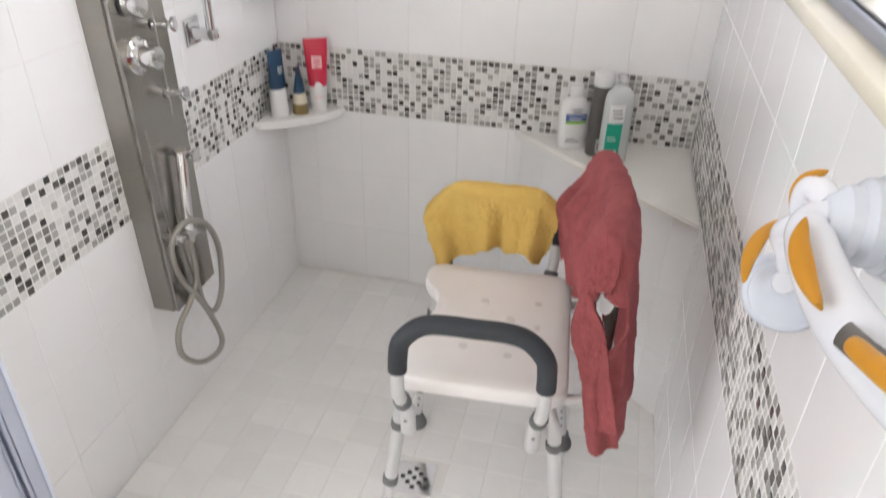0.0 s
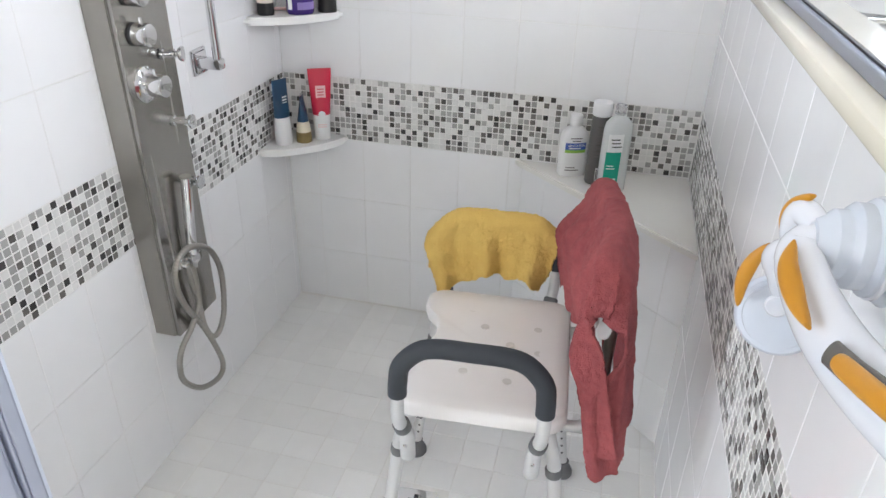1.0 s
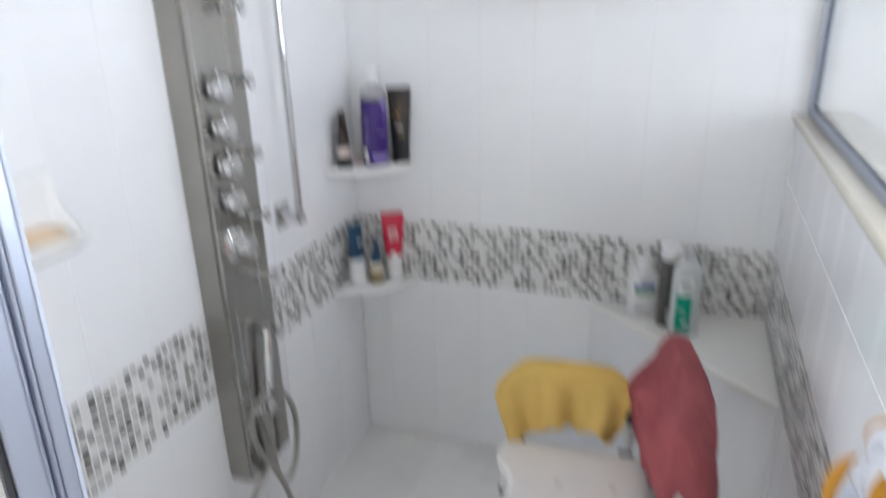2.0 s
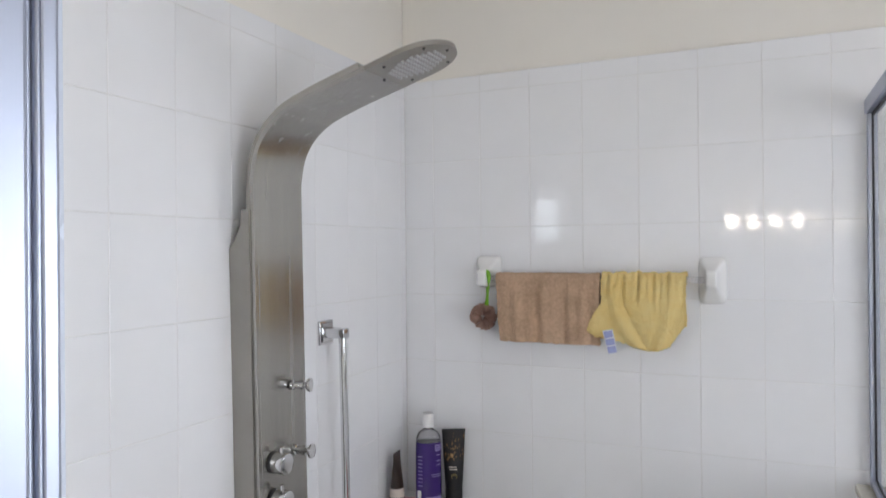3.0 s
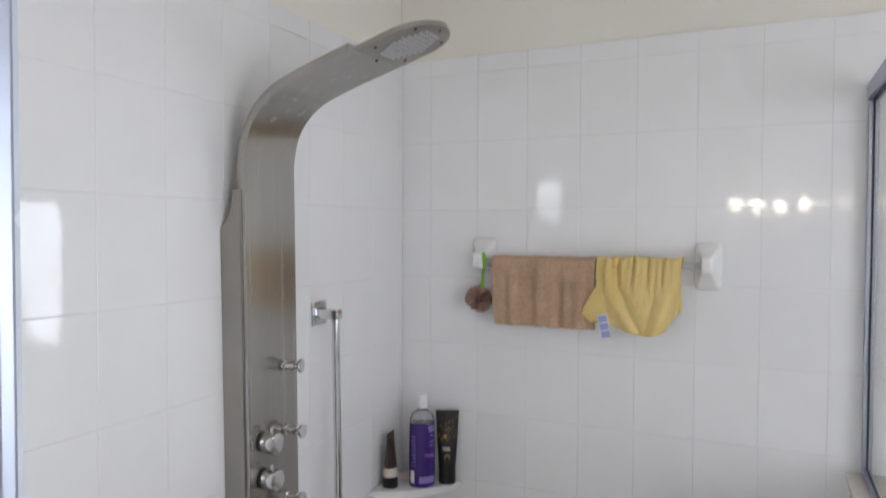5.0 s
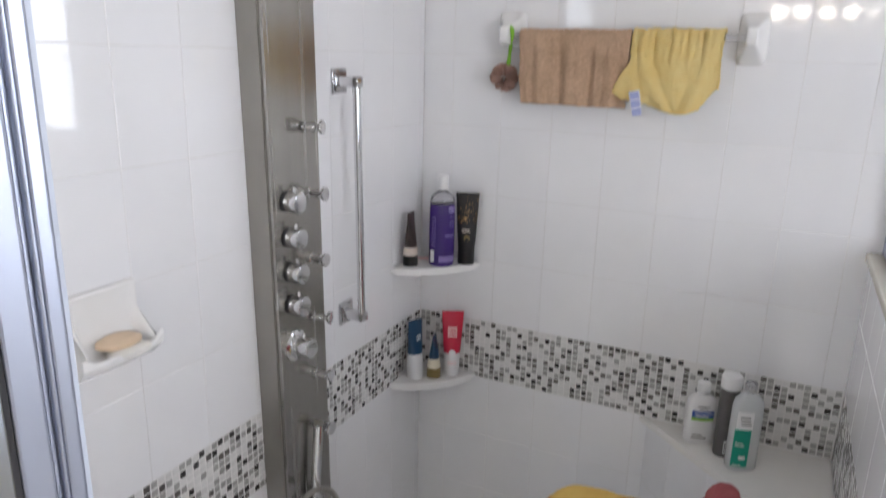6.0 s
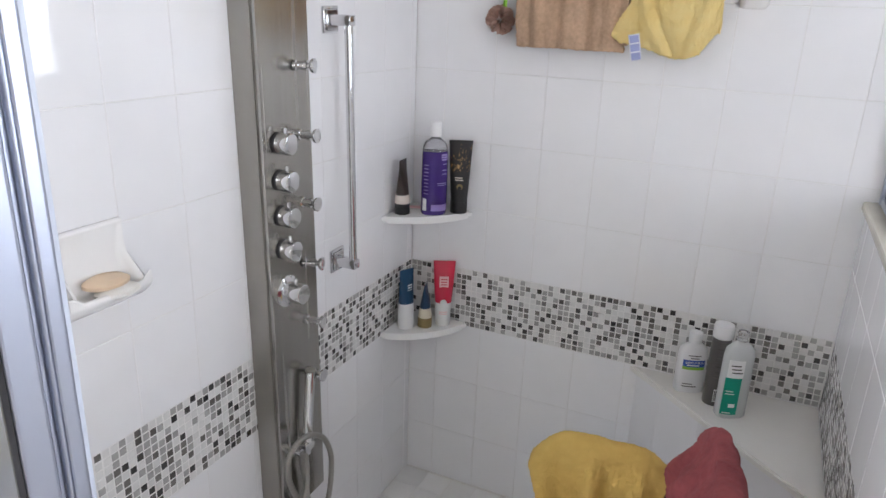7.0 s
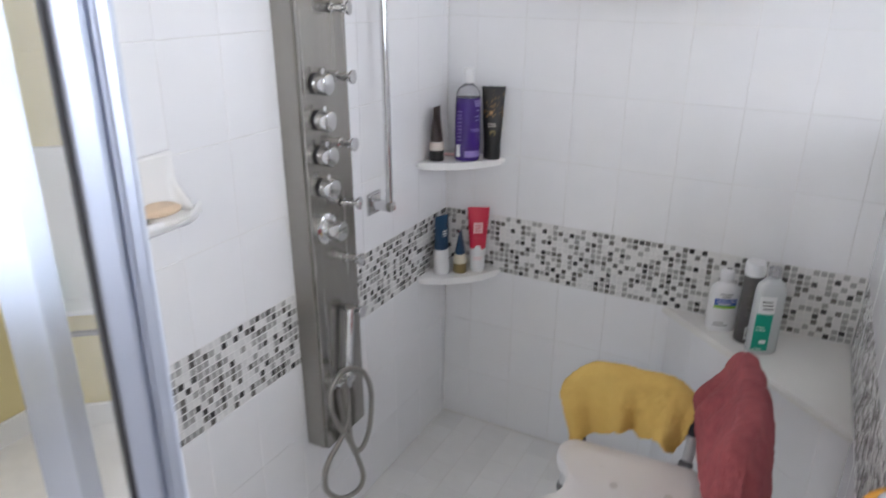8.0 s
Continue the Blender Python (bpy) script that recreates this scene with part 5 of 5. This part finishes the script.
# ---- drain ----
d = thing("floor_drain", pose(0.423, -0.842, 0, 0, 0, 4), "square chrome floor drain with a pierced grate", "drain")
part("plate", box(-0.050, 0.050, -0.050, 0.050, -0.006, 0.0015, 0.001), M_CHROME, d)
# dark blocks on the solid plate stand for the grate's shaded openings
for i in range(5):
    for j in range(5):
        if (i + j) % 2 == 0 and not (i in (0, 4) and j in (0, 4)):
            part("slot", box(-0.036 + 0.0145 * i, -0.025 + 0.0145 * i, -0.036 + 0.0145 * j, -0.025 + 0.0145 * j, 0.0012, 0.0022), M_GASKET, d)


# ---- tiles ----
def tile_mesh(name, w, h, t, bevel, material):
    """A glazed piece: local x its width, z its height, front towards -y; the face is pillowed at its rim."""
    bm = bmesh.new()
    rings = []
    for e, d in ((0.0, t), (0.0, bevel), (bevel * 0.35, bevel * 0.30), (bevel, 0.0)):
        rings.append([bm.verts.new((x * (w / 2 - e), d, z * (h / 2 - e))) for x, z in ((-1, -1), (1, -1), (1, 1), (-1, 1))])
    for a, b in zip(rings, rings[1:]):
        for k in range(4):
            bm.faces.new((a[k], a[(k + 1) % 4], b[(k + 1) % 4], b[k]))
    bm.faces.new(rings[-1])
    bmesh.ops.recalc_face_normals(bm, faces=bm.faces[:])
    me = bpy.data.meshes.new(name)
    bm.to_mesh(me)
    bm.free()
    me.materials.append(material)
    return me


TILE_CACHE = {}


def lay_tile(parent, base, x0, x1, z0, z1, rnd, gap=0.0014, material=None, uneven=0.08):
    material = material or M_TILE
    w, h = x1 - x0 - gap, z1 - z0 - gap
    if w < 0.008 or h < 0.008:
        return
    key = (round(w, 3), round(h, 3), material.name)
    if key not in TILE_CACHE:
        TILE_CACHE[key] = tile_mesh("tile", w, h, 0.008, 0.0011, material)
    ob = new("tile", TILE_CACHE[key])
    ob.parent = parent
    ob.matrix_basis = base @ pose((x0 + x1) / 2, rnd.uniform(-0.0002, 0.0002), (z0 + z1) / 2, rnd.uniform(-uneven, uneven), 0, rnd.uniform(-uneven, uneven))


ROWS_UP = [BAND1] + [R3 + H * k for k in range(7)] + [TOP]
ROWS_DOWN = [0.0] + [BAND0 - H * k for k in (2, 1, 0)]
rnd = random.Random(11)


def tile_wall(parent, base, cols, skip=None):
    for rows in (ROWS_UP, ROWS_DOWN):
        for z0, z1 in zip(rows, rows[1:]):
            for x0, x1 in zip(cols, cols[1:]):
                if skip and skip(x0, x1, z0, z1):
                    continue
                lay_tile(parent, base, x0, x1, z0, z1, rnd)


# back wall: a cut column, then whole tiles from the joint at x = -0.16
back_cols = [LX, -0.16 - 0.0] + [W * k for k in range(0, 9)]
tile_wall(wall_back, TO_BACK, back_cols)
for z0, z1 in zip(ROWS_UP, ROWS_UP[1:]):
    for k in range(8, 15):
        x0, x1 = W * k, W * (k + 1)
        if z1 > 1.27 and z0 < 1.97 and x1 > 1.38 and x0 < 1.70:
            continue
        lay_tile(wall_back, TO_BACK, x0, x1, z0, z1, rnd)

# left wall: whole tiles hung from the joint at y = -0.985 (local x is y)
left_cols = sorted([-1.405] + [-0.985 + 0.1585 * k for k in range(-2, 7)] + [0.0])
left_base = Matrix.Translation((LX, 0, 0)) @ pose(0, 0, 0, 0, 0, 90)
tile_wall(wall_left, Matrix(left_base), left_cols)
lay_tile(wall_left, Matrix(left_base), -1.405, -1.262, BAND0, BAND1, rnd)

# half wall: local x from the back corner towards the room
right_cols = [0.0, 0.09] + [0.09 + W * k for k in range(1, 12)]
for rows in ([BAND1, R3, 1.188], ROWS_DOWN):
    for z0, z1 in zip(rows, rows[1:]):
        for x0, x1 in zip(right_cols, right_cols[1:]):
            lay_tile(wall_right, Matrix.Identity(4), x0, x1, z0, z1, rnd)

# the bench's front
bench_base = Matrix.Translation(BENCH_A + BENCH_OUT * 0.0011) @ pose(0, 0, 0, 0, 0, math.degrees(math.atan2(BENCH_ALONG.y, BENCH_ALONG.x)))
for z0, z1 in zip((0.0, 0.19, 0.395), (0.19, 0.395, 0.599)):
    for x0, x1 in zip((0.0, 0.11, 0.27, 0.43, 0.59), (0.11, 0.27, 0.43, 0.59, 0.69)):
        lay_tile(BENCH, bench_base, x0, x1, z0, z1, rnd)

# ---- mosaic band ----
CHIPS = [tile_mesh("chip", CHIP - 0.0033, CHIP - 0.0033, 0.004, 0.0010, m) for m in (M_CHIP_DARK, M_CHIP_MID, M_CHIP_LIGHT, M_CHIP_WHITE)]


def mosaic(parent, base, x0, x1, seed, near0, near1, pale=0.0):
    """Eleven rows of small chips. Those between near0 and near1 are pieces of their own; the rest are joined."""
    r = random.Random(seed)
    n = int((x1 - x0) / CHIP)
    pitch = (x1 - x0) / n
    verts, faces, mats, laid = [], [], [], {}
    count = 0
    for i in range(n):
        for j in range(11):
            for attempt in range(2):
                q = r.random()
                kind = 0 if q < 0.155 - pale else 1 if q < 0.315 - 1.6 * pale else 2 if q < 0.61 - 1.6 * pale else 3
                # dark chips seldom touch on both sides
                if kind > 1 or not (laid.get((i - 1, j), 3) < 2 or laid.get((i, j - 1), 3) < 1):
                    break
            laid[i, j] = kind
            x, z = x0 + pitch * (i + 0.5), BAND0 + CHIP * (j + 0.5)
            m = base @ pose(x + r.uniform(-0.0004, 0.0004), r.uniform(-0.0005, 0.0005), z + r.uniform(-0.0004, 0.0004), r.uniform(-0.6, 0.6), r.uniform(-1.0, 1.0), r.uniform(-0.6, 0.6))
            if near0 <= x < near1 and count < 300:
                count += 1
                ob = new("chip", CHIPS[kind])
                ob.parent = parent
                ob.matrix_basis = m
                continue
            me = CHIPS[kind]
            k = len(verts)
            verts.extend(m @ v.co for v in me.vertices)
            for p in me.polygons:
                faces.append([k + v for v in p.vertices])
                mats.append(kind)
    if verts:
        me = bpy.data.meshes.new("mosaic_chips")
        me.from_pydata(verts, [], faces)
        for m in (M_CHIP_DARK, M_CHIP_MID, M_CHIP_LIGHT, M_CHIP_WHITE):
            me.materials.append(m)
        me.polygons.foreach_set("material_index", mats)
        ob = new("mosaic_chips", me)
        ob.parent = parent
        tagged(ob, "small grey, black and white mosaic chips", "", "", "stuff")


mosaic(wall_back, TO_BACK, LX + 0.002, RX - 0.002, 3, 0.10, 0.70)
mosaic(wall_left, Matrix(left_base), -1.26, -0.002, 5, -1.26, -0.80)
mosaic(wall_right, Matrix.Identity(4), 0.004, 1.86, 8, 0.95, 1.55, 0.03)

# ---- floors ----
for i in range(15):
    for j in range(15):
        x0, y0 = -0.262 + 0.0 + 0.095 * i, -0.007 - 0.096 * j
        x1, y1 = x0 + 0.095, y0 - 0.096
        if x0 > 1.03 or (x0 > 0.52 and y1 > -(x0 - 0.495) * 0.897 + 0.06):
            continue
        if 0.370 < (x0 + x1) / 2 < 0.476 and -0.896 < (y0 + y1) / 2 < -0.790:
            continue
        lay_tile(bpy.data.objects["floor"], pose(0, 0, 0.0, -90), x0, min(x1, 1.045), y1, y0, rnd, 0.0018, M_FLOOR_TILE, 0.18)
for i in range(14):
    for j in range(10):
        x0, y0 = -1.53 + 0.30 * i, -1.50 - 0.30 * j
        if x0 < 2.55 and y0 > -3.4:
            lay_tile(bpy.data.objects["floor"], pose(0, 0, -0.004, -90), x0, x0 + 0.30, y0 - 0.30, y0, rnd, 0.003, M_ROOMFLOOR, 0.05)
for i in range(4):
    for j in range(5):
        lay_tile(bpy.data.objects["floor"], pose(0, 0, -0.004, -90), -1.53 + 0.285 * i, -1.53 + 0.285 * (i + 1), -0.30 * (j + 1), -0.30 * j, rnd, 0.003, M_ROOMFLOOR, 0.05)
